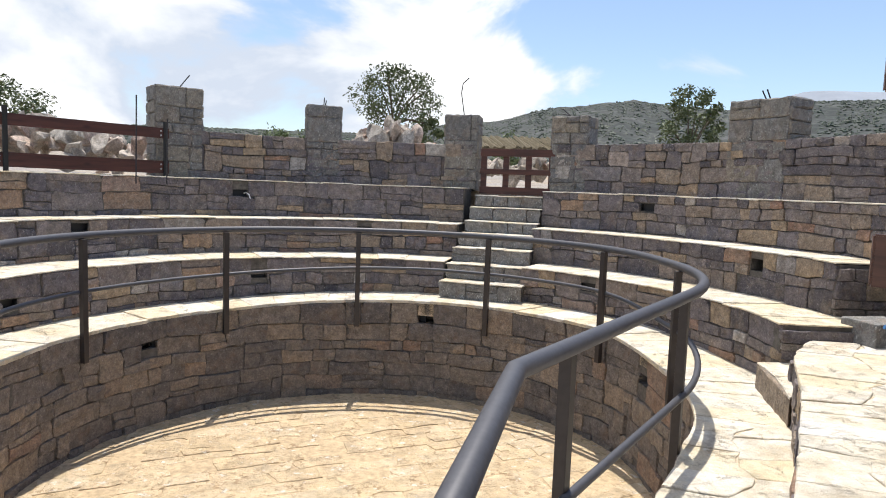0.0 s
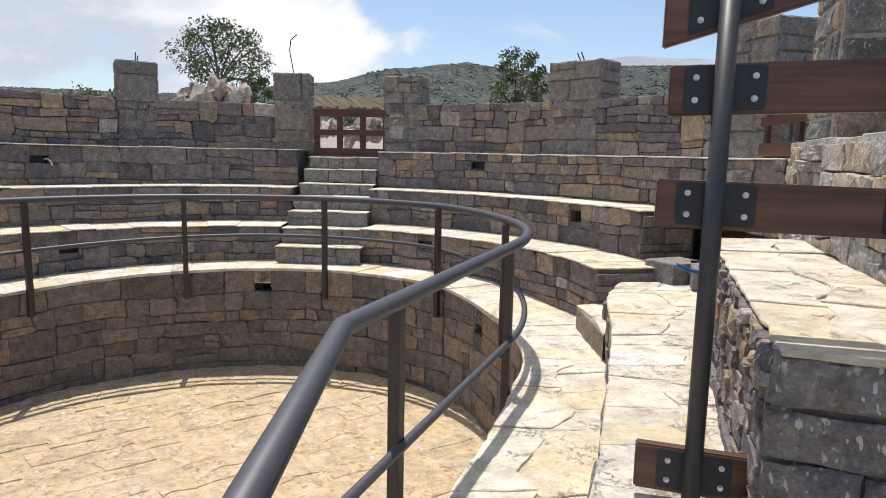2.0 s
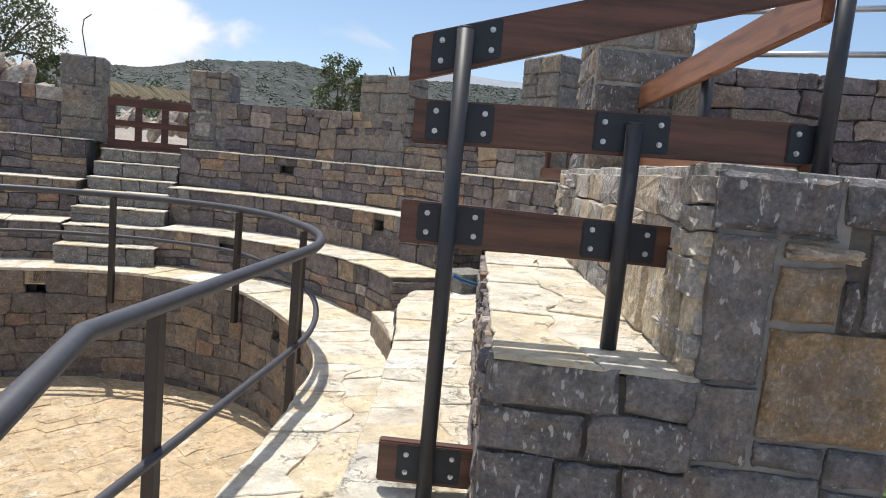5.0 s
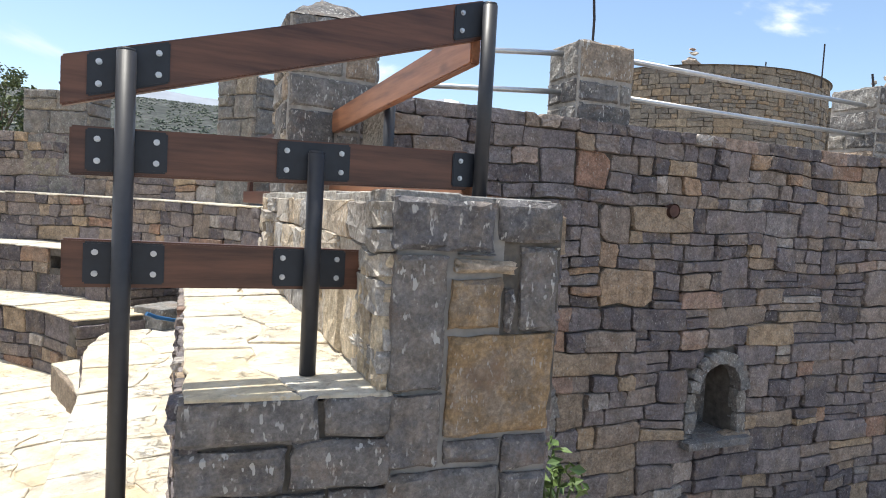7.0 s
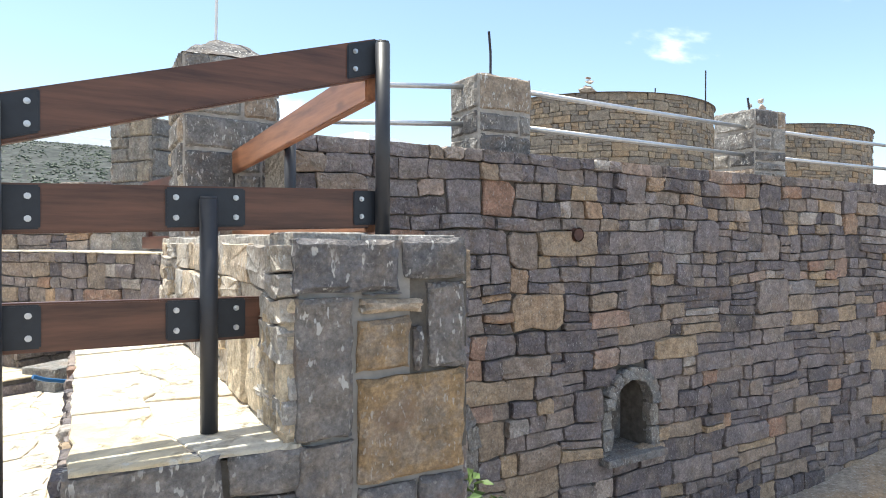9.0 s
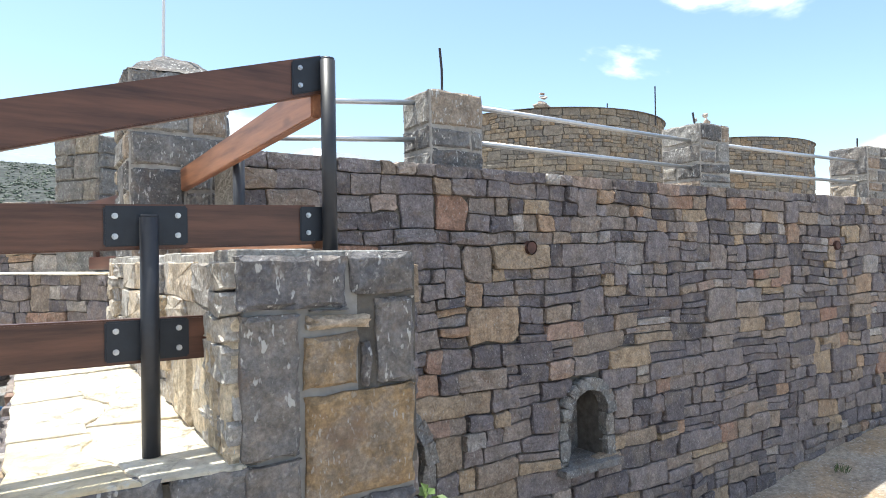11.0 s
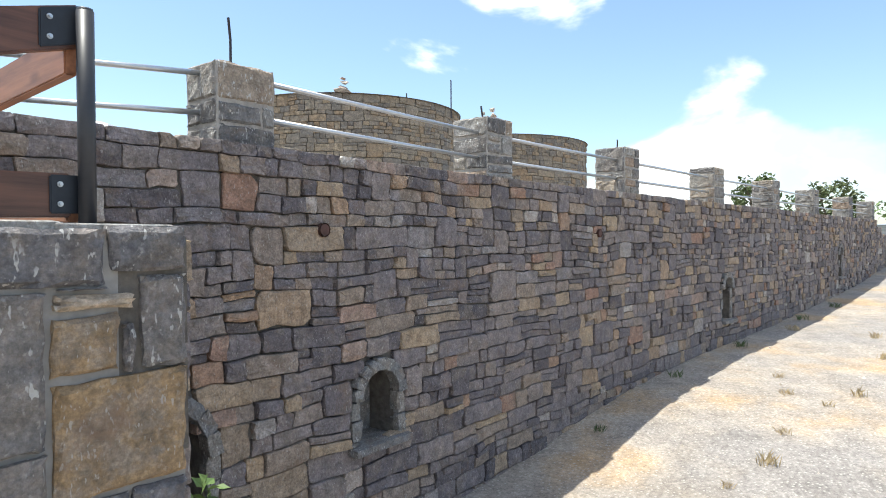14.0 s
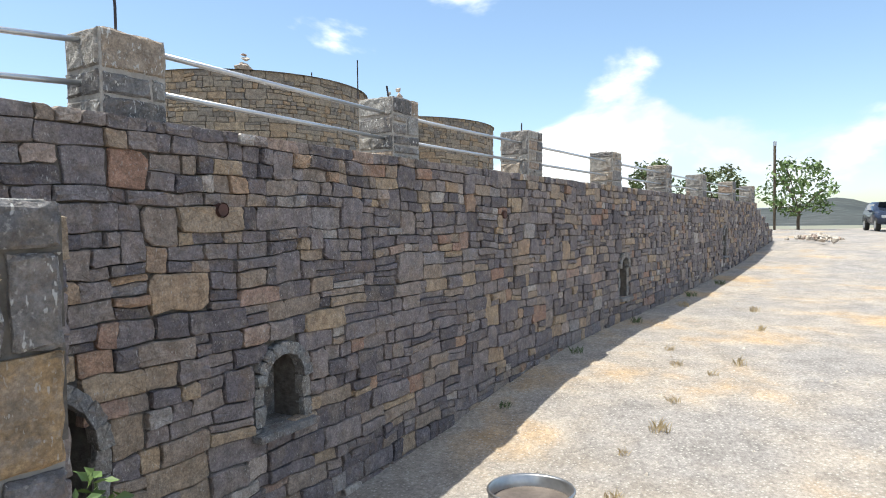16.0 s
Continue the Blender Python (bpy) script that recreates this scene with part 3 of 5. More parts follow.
def ease(x, a, b):
    k = min(1.0, max(0.0, (x - a) / (b - a)))
    return k * k * (3 - 2 * k)


def ring(off, a0, a1, step=3.0):
    """The railing's ring, moved out by off; it draws in towards the open end."""
    n = max(2, int(abs(a1 - a0) / step))
    made_ = []
    for k in range(n + 1):
        th = a0 + (a1 - a0) * k / n
        r = 2.55 + 0.155 * ease(th, 2, 36) + off
        made_.append(MID + r * Vector((math.cos(radians(th)), math.sin(radians(th)))))
    return made_


def run_out(off, end=None, count=6):
    """The straight run from the ring's end to the bend, then back past the viewer; off grows to end on the way."""
    end = off if end is None else end
    side_ = Vector((0.834, -0.551))
    a, b = Vector((1.395, 3.708)), Vector((0.222, 1.985))
    way_ = [a.lerp(b, k / count) + side_ * (off + (end - off) * k / count) for k in range(1, count)]
    return way_ + [b + Vector((0.93, -0.36)) * end, Vector((-0.455 + end * 1.03, -1.0))]


def lift(x, y):
    """How far the walkway and the pit's rim rise on the far side."""
    th = math.degrees(math.atan2(y - MID.y, x - MID.x)) % 360
    th = th - 360 if th > 270 else th
    return 0.075 * ease(th, 5, 38) * (1 - ease(th, 75, 150))


RAIL = Line(ring(0.0, LEFT_END, -34) + run_out(0.0))
PIT = Line(ring(0.035, LEFT_END, -34) + run_out(0.075, 0.17))
GATE_WAY = Vector((0.29, 0.957))

STRIP_IN = Line([(0.88, 1.59), (1.19, 2.08), (1.60, 2.80), (2.05, 3.62), (2.48, 4.57)])
BLOCK_IN = Line([(1.33, 1.41), (1.95, 2.42), (2.62, 3.52)])
PARAPET_IN = Line([(1.80, 1.06), (2.50, 2.22), (3.20, 3.40), (3.62, 4.05)])
END_FACE = Line([(1.33, 1.41), (1.80, 1.06)])
PIER_FACE = Line([(1.80, 1.06), (2.292, 0.774)])

WAY0 = Vector((0.877, -0.481))
W0 = Vector((4.93, 1.277))
WALL_LINE = Line([W0 + WAY0 * s for s in (-2.1, -1.0, 0.0, 1.2, 2.5)] + [Vector(p) for p in ((9.5, -1.42), (11.8, -2.85), (14.2, -4.45), (18.5, -7.2), (22.0, -9.5), (25.4, -11.8))])
S0 = 2.1


YARD = [(-1e4, YARD_Z), (4.4, YARD_Z), (6.3, -0.83), (8.2, -0.60), (10.2, -0.46), (13.0, -0.39), (17.0, -0.29), (24.0, 0.0), (28.5, 0.38), (33.0, 0.74), (40.0, 0.90), (52.0, 0.92), (1e4, -200.0)]


def yard_height(x, y):
    u = 0.85 * x - 0.53 * y
    n = len(YARD)
    i = next(k for k in range(n - 1) if u < YARD[k + 1][0] or k == n - 2)
    (u0, z0), (u1, z1) = YARD[i], YARD[i + 1]

    def slope(k):
        if k in (0, 1, n - 2, n - 1):
            return 0.0
        return (YARD[k + 1][1] - YARD[k - 1][1]) / (YARD[k + 1][0] - YARD[k - 1][0])

    w, t_ = u1 - u0, (u - u0) / (u1 - u0)
    if i in (0, n - 2):
        return z0 if i == 0 else z0 - 0.03 * max(0.0, u - u0)
    return (2 * t_ ** 3 - 3 * t_ ** 2 + 1) * z0 + (t_ ** 3 - 2 * t_ ** 2 + t_) * w * slope(i) + (3 * t_ ** 2 - 2 * t_ ** 3) * z1 + (t_ ** 3 - t_ ** 2) * w * slope(i + 1)


def over_wall(x, y):
    """How far a place lies behind the long wall's face."""
    best = None
    for a, b in zip(WALL_LINE.p, WALL_LINE.p[1:]):
        w = (b - a).normalized()
        t = (Vector((x, y)) - a).dot(w)
        if (best is None or t > 0) and (t < (b - a).length or b is WALL_LINE.p[-1]):
            best = (Vector((x, y)) - a).dot(Vector((-w.y, w.x)))
            if t > 0:
                break
    return best


def ground_height(x, y):
    r = math.hypot(x - MID.x, y - MID.y)
    behind = over_wall(x, y)
    u = 0.85 * x - 0.53 * y
    if r < 5.2 and y > 0.9 and behind > -1.5:
        return FLOOR_Z - 0.12
    if x < 0.75 and y < 3.2 and behind < 0 and x > -14 and y > -14:
        return FLOOR_Z - 0.015 + 0.006 * noise.noise((x * 1.7, y * 1.7, 0.0))
    if behind < 0.3 + max(0.0, u - 13) * 0.16 or (x < 2.2 and y < 1.5) or u > 34:
        h = yard_height(x, y) + 0.012 * noise.noise((x * 1.7, y * 1.7, 0.0))
        return h
    far = max(0.0, r - 9)
    if u > 24 and y < 2:
        k = (u - 24) / 10
        return (1 - k) * 1.42 + k * yard_height(x, y)
    return 1.42 + min(far, 30) * 0.05 - max(0, far - 200) * 0.03 + 0.05 * noise.noise((x * 0.5, y * 0.5, 3.0))


# ---------------------------------------------------------------- ground, one sheet to the horizon
def spread(fine0, fine1, step, far):
    v = list(np.arange(fine0, fine1, step))
    d = step
    while v[-1] < far:
        d *= 1.22
        v.append(v[-1] + d)
    d = step
    while v[0] > -far:
        d *= 1.22
        v.insert(0, v[0] - d)
    return v


gx, gy = spread(-7, 16, 0.22, 1600), spread(-9, 11, 0.22, 1600)
verts = [(x, y, ground_height(x, y)) for y in gy for x in gx]
nx = len(gx)
faces = [(j * nx + i, j * nx + i + 1, (j + 1) * nx + i + 1, (j + 1) * nx + i) for j in range(len(gy) - 1) for i in range(nx - 1)]
ground = mesh_object("ground", verts, faces, gravel)
tagged(ground, "pale gravel yard with ochre earth patches sloping up", "ground", "", "structure")

# ---------------------------------------------------------------- arena floor and pit wall
rng = random.Random(11)
bm = bmesh.new()
bmesh.ops.create_circle(bm, cap_ends=True, radius=3.0, segments=64, matrix=Matrix.Translation((MID.x, MID.y, FLOOR_Z - 0.009)))
box(bm, pose(-0.95, 1.2, FLOOR_Z - 0.052), (1.7, 4.6, 0.09))
arena = part("floor", bm, arena_joint, None)
tagged(arena, "round sandy arena floor of worn irregular flagstones", "floor", "", "structure")
outlines = []
y = -2.9
while y < 2.9:
    depth = rng.uniform(0.16, 0.30)
    x = -2.9 - rng.uniform(0, 0.3)
    while x < 2.9:
        wide = rng.uniform(0.18, 0.5)
        quad = [(x, y), (x + wide * 0.5, y + rng.uniform(-0.03, 0.03)), (x + wide, y), (x + wide, y + depth), (x + wide * 0.5, y + depth + rng.uniform(-0.03, 0.03)), (x, y + depth)]
        quad = [(a * 0.985 + rng.uniform(-0.045, 0.045), b + rng.uniform(-0.035, 0.035)) for a, b in quad]
        cx, cy = x + wide / 2, y + depth / 2
        g = 0.003 / max(wide, 0.1)
        quad = [(cx + (a - cx) * (1 - g), cy + (b - cy) * (1 - 0.003 / depth)) for a, b in quad]
        if math.hypot(cx, cy) < 2.80:
            turn = radians(24)
            outlines.append([(MID.x + a * math.cos(turn) - b * math.sin(turn), MID.y + a * math.sin(turn) + b * math.cos(turn)) for a, b in quad])
        x += wide
    y += depth
outlines.sort(key=lambda q: abs(q[0][1] - 6.0))
flags(arena, outlines, FLOOR_Z - 0.004, 0.03, sand_piece, sand_rest, 12)


def arc_s(radius, theta, a0=LEFT_END):
    return radius * radians(a0 - theta)


def slot(radius, theta, z, w=0.20, h=0.10, a0=LEFT_END):
    s = arc_s(radius, theta, a0)
    return (s - w / 2, s + w / 2, z - h / 2, z + h / 2)


pit_holes = [slot(WALK_R, 150.3, -0.27), slot(WALK_R, 82.7, -0.17), slot(WALK_R, 19.4, -0.24)]
pit_wall = rubble_wall("wall_pit", "curved rubble stone wall round the sunken arena", PIT, FLOOR_Z - 0.05, -0.03, 0.30, 21, 1, pit_holes, 0.045,
                       (arc_s(WALK_R, 140), arc_s(WALK_R, 20)), (0.115, 0.070), (pit_piece, pit_rest), joint=0.003)


def raise_rim(owner, z0, z1):
    """Lifts a ring's meshes with the rising rim, fully above z1 and not at all below z0."""
    for ob in [owner, *owner.children]:
        if ob.data.users > 1:
            p_ = ob.matrix_basis.translation
            p_.z += lift(p_.x, p_.y) * ease(p_.z, z0, z1)
            ob.matrix_basis.translation = p_
        else:
            for v_ in ob.data.vertices:
                v_.co.z += lift(v_.co.x, v_.co.y) * ease(v_.co.z, z0, z1)


raise_rim(pit_wall, -0.16, -0.02)


# ---------------------------------------------------------------- seating tiers
def tier(name, label, radius, depth, z0, z1, a0, a1, seed, holes=(), stretch=None, rows=1):
    line = Line(arc(radius, a0, a1, 3.0))
    wall = rubble_wall(name, label, line, z0, z1 - 0.012, depth + 0.05, seed, 1, holes, 0.035, stretch, unit=(0.11, 0.072), category="seating tier")
    inner, outer = Line(arc(radius - 0.035, a0, a1, 3.0)), Line(arc(radius + depth, a0, a1, 3.0))
    bed(wall, Line(arc(radius - 0.02, a0, a1, 3.0)), outer, z1 - 0.009)
    flags(wall, band_outlines(inner, outer, seed + 3, rows), z1, 0.014, slab_piece, slab_rest, seed + 4)
    return wall


tier("tier_1", "lowest curved stone seat with cream slab top", T2_R, 0.66, -0.05, T2_Z, LEFT_END, 78.7, 31,
     [slot(T2_R, 119.9, 0.29), slot(T2_R, 169, 0.25)], (arc_s(T2_R, 175), arc_s(T2_R, 80)))
tier("tier_2", "middle curved stone seat with cream slab top", T3_R, 0.54, 0.40, T3_Z, LEFT_END, 78.2, 33,
     [slot(T3_R, 149.4, 0.86), slot(T3_R, 97.2, 0.82)], (arc_s(T3_R, 175), arc_s(T3_R, 80)))
tier("tier_3", "top curved stone seat with cream slab top", T4_R, 0.60, 0.85, T4_Z, LEFT_END, 78.5, 35,
     [slot(T4_R, 119.9, 1.27)], (arc_s(T4_R, 170), arc_s(T4_R, 80)))
tier("tier_1", "lowest curved stone seat ending at a step", T2_R, 0.66, -0.05, T2_Z, 60.9, -2.0, 41, [slot(T2_R, 45.6, 0.36, a0=60.9)])
tier("tier_2", "middle curved stone seat beside the stairs", T3_R, 0.54, 0.40, T3_Z, 62.9, 4.0, 43, [slot(T3_R, 18.9, 0.81, 0.16, 0.12, a0=62.9)])
tier("tier_3", "top curved stone seat below the boundary wall", T4_R, 0.60, 0.85, T4_Z, 63.7, -13.0, 45, [slot(T4_R, 44.5, 1.30, a0=63.7)])
# end faces of the cut tiers
for a, r0, r1, za, zb, seed in ((-2.0, T2_R - 0.02, T3_R + 0.05, 0.0, T2_Z - 0.05, 51), (4.0, T3_R - 0.02, T4_R + 0.03, 0.40, T3_Z - 0.05, 52)):
    d = Vector((math.cos(radians(a)), math.sin(radians(a))))
    rubble_wall("wall_end", "cut end of a stone seat", Line([MID + d * r1, MID + d * (r0 + r1) / 2, MID + d * r0]), za, zb, 0.12, seed, -1, (), 0.03)

# walkway round the pit, as cream flagstones
walk_bed = solid("walkway", Line(ring(0.035, LEFT_END, -34)), -0.12, -0.02, 0.62, joint_sand, None, 1)
tagged(walk_bed, "cream flagstone walkway round the arena edge", "walkway", "", "structure")
flags(walk_bed, band_outlines(Line(ring(0.0, LEFT_END, -20)), Line(arc(T2_R + 0.01, LEFT_END, -20, 3.0)), 61, 1, (0.22, 0.5)), 0.0, 0.035, slab_piece, slab_rest, 62)
flags(walk_bed, band_outlines(Line(ring(0.0, -20, -34) + run_out(0.04, 0.135)),
                              Line([(2.46, 4.06), (2.30, 4.02), (1.95, 3.35), (1.55, 2.68), (1.14, 2.0), (0.90, 1.55), (1.05, 0.4), (0.95, -1.0)]), 63, 2, (0.22, 0.45)), 0.0, 0.035, slab_piece, slab_rest, 64)
bm = bmesh.new()
bed(walk_bed, Line(ring(0.03, LEFT_END, -34)), Line(arc(T2_R + 0.01, LEFT_END, -34, 3.0)), -0.010, None, 90)
corners = [(-0.26, -1.0), (0.43, 1.93), (0.58, 2.16), (0.88, 2.61), (1.32, 3.28), (1.9, 4.3), (2.5, 4.9), (2.6, 4.6), (1.4, 2.1), (0.98, 1.5), (1.0, -1.0)]
low = [bm.verts.new((x, y, -1.0)) for x, y in corners]
top = [bm.verts.new((x, y, -0.011)) for x, y in corners]
bm.faces.new(top[::-1])
for k in range(len(corners)):
    bm.faces.new((low[k], top[k], top[(k + 1) % len(corners)], low[(k + 1) % len(corners)]))
part("walkway_core", bm, joint_sand, walk_bed)
raise_rim(walk_bed, -0.13, -0.04)

# ---------------------------------------------------------------- gate stairs
pecked_step = stone_material("pecked_step_stone", False, [(0, (0.19, 0.185, 0.18)), (1, (0.25, 0.24, 0.225))], 1.0)
stairs = thing("stairs", "narrow stone stairs up between the seats to the gate", "stairs", kind="structure")
side_way = Vector((GATE_WAY.y, -GATE_WAY.x))
foot = MID + Vector((math.cos(radians(67.8)), math.sin(radians(67.8)))) * 3.06
STEP_Z = [0.285, 0.485, 0.675, 0.85, 1.01, 1.20, 1.365]
for k, z1 in enumerate(STEP_Z):
    c_ = foot + GATE_WAY * (0.262 * k) + side_way * (-0.055 - 0.004 * k)
    z0 = STEP_Z[k - 1] if k else 0.06
    bm = bmesh.new()
    m = Matrix.Translation((c_.x + GATE_WAY.x * 1.0, c_.y + GATE_WAY.y * 1.0, z1 / 2 - 0.01)) @ Matrix.Rotation(math.atan2(side_way.y, side_way.x), 4, "Z")
    box(bm, m, (1.00, 2.0, z1 - 0.03))
    step = part("step", bm, mortar, stairs)
    half = 0.53 - 0.005 * k
    a, b = c_ - side_way * half, c_ + side_way * half
    blocks = rubble_layout(random.Random(70 + k), 2 * half, z0, z1 - 0.012, (), (0.17, 0.16), 3, 1)
    stones_on(step, Line([a, (a + b) / 2, b]), blocks, 80 + k, pecked_step, pecked_step, 1, 0.025)
    flags(step, band_outlines(Line([a - GATE_WAY * 0.03, b - GATE_WAY * 0.03]), Line([a + GATE_WAY * 0.28, b + GATE_WAY * 0.28]), 90 + k), z1, 0.014, slab_piece, slab_rest, 95 + k)

pale_dressed = stone_material("pecked_grey_stone", False, [(0, (0.16, 0.16, 0.165)), (1, (0.22, 0.215, 0.205))], 0.8)
# Cap stones coloured paler than the wall to carry sun on their tops.
cap_stone = stone_material("sunlit_tone_cap_stone", False, [(0, (0.34, 0.33, 0.31)), (1, (0.48, 0.46, 0.42))], 0.6)
pier_grey = stone_material("pier_stone", False, [(0, (0.118, 0.113, 0.120)), (1, (0.172, 0.160, 0.153))], 0.85, 1.0, 0.4, 0.6)
pier_ochre = stone_material("pier_stone_ochre", False, [(0, (0.275, 0.185, 0.10)), (1, (0.31, 0.225, 0.14))], 0.5, 1.0, 0.8)
pier_pale = stone_material("pier_stone_pale", False, [(0, (0.42, 0.34, 0.26)), (1, (0.46, 0.37, 0.27))], 0.4)
# ---------------------------------------------------------------- side steps, block seat, pier and parapet
rubble_wall("wall_strip", "low rubble face below the side step", STRIP_IN, -0.03, STRIP_Z - 0.05, 0.3, 101, -1, (), 0.03)
strip = solid("side_step", STRIP_IN, -0.03, STRIP_Z - 0.03, 0.60, mortar, None, -1, front=-0.03)
tagged(strip, "long low stone step paved with cream flagstones", "step", "", "structure")
bm = bmesh.new()
core = [(0.90, 1.60), (1.60, 2.80), (2.05, 3.62), (2.50, 4.57), (2.86, 5.02), (3.25, 4.98), (3.62, 4.10), (2.62, 3.52), (1.38, 1.42)]
vs = [bm.verts.new((x, y, z)) for z in (-0.05, STRIP_Z - 0.010) for x, y in core]
bm.faces.new(vs[len(core):])
for k in range(len(core)):
    bm.faces.new((vs[k], vs[(k + 1) % len(core)], vs[len(core) + (k + 1) % len(core)], vs[len(core) + k]))
part("step_core", bm, joint_sand, strip)
flags(strip, band_outlines(Line([(0.865, 1.575), (1.17, 2.08), (1.58, 2.81), (2.03, 3.63), (2.47, 4.57), (2.84, 5.03)]),
                           Line([(1.42, 1.36), (1.76, 1.94), (2.21, 2.66), (2.72, 3.48), (3.22, 4.22), (3.40, 4.92)]), 103, 2, (0.18, 0.42)), STRIP_Z, 0.035, slab_piece, slab_rest, 104)
rubble_wall("wall_strip_end", "rough front end of the side step", Line([(0.86, 1.58), (1.10, 1.50), (1.34, 1.41)]), -0.9, STRIP_Z - 0.05, 0.12, 105, 1, (), 0.03)
v, f = flag([(2.22, 4.10), (2.52, 4.40), (2.80, 5.02), (2.42, 4.98)], 0.188, 0.24, 0.012)
low_step = tagged(mesh_object("step", v, f, pit_piece), "small worn stone step at the seat end", "step", "", "structure")
flags(low_step, [[(2.22, 4.10), (2.36, 4.26), (2.58, 4.62), (2.37, 4.60)], [(2.37, 4.605), (2.58, 4.625), (2.80, 5.02), (2.42, 4.98)]], 0.20, 0.013, slab_piece, slab_rest, 107)
for x, y, turn, size, z in ((3.52, 4.72, 60, (0.5, 0.36), 0.56),):
    bm = bmesh.new()
    box(bm, pose(x, y, z / 2, 0, 0, turn), (size[0], size[1], z), 0.012)
    tagged(part("step", bm, pale_dressed, None), "small pale stone step at the seat end", "step", "", "structure")

for x, y, turn, size, z0, z1 in ((3.36, 5.02, 12, (0.40, 0.34), 0.30, 0.56),):
    bm = bmesh.new()
    box(bm, pose(x, y, (z0 + z1) / 2, 0, 0, turn), (size[0], size[1], z1 - z0), 0.014)
    tagged(part("wall_block_fill", bm, pale_dressed, None), "rough squared stone closing the seat end", "wall", "", "structure")

block_seat = rubble_wall("wall_block", "rubble side of the block seat", BLOCK_IN, STRIP_Z - 0.05, BLOCK_Z - 0.022, 0.62, 111, -1, (), 0.05, unit=(0.06, 0.034))
bed(block_seat, Line([(1.33, 1.41), (1.95, 2.42), (2.62, 3.54)]), Line([(1.82, 1.03), (2.50, 2.16), (3.22, 3.36)]), BLOCK_Z - 0.010)
flags(block_seat, band_outlines(Line([(1.302, 1.384), (1.93, 2.42), (2.62, 3.56)]), Line([(1.789, 1.037), (2.50, 2.16), (3.22, 3.36)]), 113, 2, (0.22, 0.5)), BLOCK_Z, 0.012, slab_piece, slab_rest, 114)
# far end of the block seat
rubble_wall("wall_block_end", "rough far end of the block seat", Line([(3.24, 3.40), (2.93, 3.46), (2.62, 3.54)]), STRIP_Z - 0.05, BLOCK_Z - 0.05, 0.1, 117, 1, (), 0.03)

# Freshly chiselled stone, its colours raised to carry grazing sun on this face.
parapet_stone = stone_material("chiselled_stone_sunlit_tone", False, [(0, (0.28, 0.268, 0.26)), (0.5, (0.42, 0.385, 0.34)), (1, (0.50, 0.39, 0.26))], 1.2)
# Ochre slabs, with the sun on their upright faces put into the colour.
parapet_slab = stone_material("ochre_slab_sunlit_tone", False, [(0, (0.44, 0.36, 0.26)), (0.5, (0.52, 0.42, 0.28)), (1, (0.46, 0.41, 0.34))], 0.5)
parapet = rubble_wall("wall_parapet", "rough rubble parapet behind the block seat", PARAPET_IN, BLOCK_Z - 0.1, PIER_Z - 0.02, 0.58, 121, -1,
                      [(1.02, 1.14, 1.26, 1.40)], 0.06, unit=(0.085, 0.06), mats=(parapet_stone, parapet_stone))
caps = band_outlines(Line([(1.80, 1.082), (2.48, 2.22), (3.18, 3.42), (3.60, 4.07)]), Line([(2.29, 0.80), (3.0, 1.87), (3.70, 3.04), (4.1, 3.7)]), 123, 2, (0.25, 0.5))
flags(parapet, caps, PIER_Z + 0.01, 0.05, cap_stone, cap_stone, 124)
outer = Line([(2.292, 0.774), (2.70, 1.41), (3.08, 2.09)])
rubble_wall("wall_parapet_back", "rubble outer side of the pier", outer, YARD_Z - 0.1, PIER_Z - 0.04, 0.12, 125, 1, (), 0.04)


for k, (s0, s1, z1, mat_) in enumerate(((0.0, 0.10, 1.37, parapet_slab), (0.10, 0.24, 1.33, parapet_slab), (0.24, 0.52, 1.28, parapet_slab), (0.53, 0.80, 1.25, parapet_slab), (0.81, 1.02, 1.20, parapet_stone))):
    dressed(parapet, PARAPET_IN, (s0 + s1) / 2, (BLOCK_Z + z1) / 2, s1 - s0 - 0.012, z1 - BLOCK_Z, mat_, 0.045 + 0.008 * (k % 2), 1500 + k, -1)
pier = solid("wall_pier", PIER_FACE, YARD_Z - 0.1, PIER_Z - 0.01, 0.5, cement, None, 1, front=0.006)
tagged(pier, "corner pier of large hewn grey and ochre blocks", "wall", "", "structure")
for k, (s0, s1, z0, z1, hue) in enumerate((
        (-0.02, 0.328, 1.392, 1.56, 0), (0.334, 0.572, 1.425, 1.567, 0), (-0.018, 0.165, 0.948, 1.386, 0), (0.183, 0.408, 1.315, 1.370, 2), (0.20, 0.33, 1.372, 1.390, 0), (0.18, 0.363, 1.14, 1.308, 1),
        (0.371, 0.414, 1.13, 1.278, 0), (0.424, 0.572, 1.13, 1.418, 0), (0.178, 0.572, 0.79, 1.125, 1), (-0.018, 0.17, 0.70, 0.942, 0), (0.178, 0.385, 0.70, 0.783, 0), (0.391, 0.572, 0.66, 0.783, 0),
        (-0.018, 0.385, 0.44, 0.69, 0), (0.391, 0.572, 0.40, 0.652, 0), (-0.018, 0.30, 0.16, 0.43, 0), (0.31, 0.572, 0.16, 0.39, 1), (0.0, 0.572, -0.14, 0.15, 0), (0.0, 0.572, -0.48, -0.15, 0), (0.0, 0.572, -0.88, -0.49, 0))):
    dressed(pier, PIER_FACE, (s0 + s1) / 2, (z0 + z1) / 2, s1 - s0 - 0.010, z1 - z0 - 0.010, (pier_grey, pier_ochre, pier_pale)[hue], 0.035, 1300 + k)
end_wall = solid("wall_block_front", END_FACE, YARD_Z - 0.1, BLOCK_Z - 0.03, 0.4, mortar, None, 1)
tagged(end_wall, "front end of the block seat in big grey blocks", "wall", "", "structure")
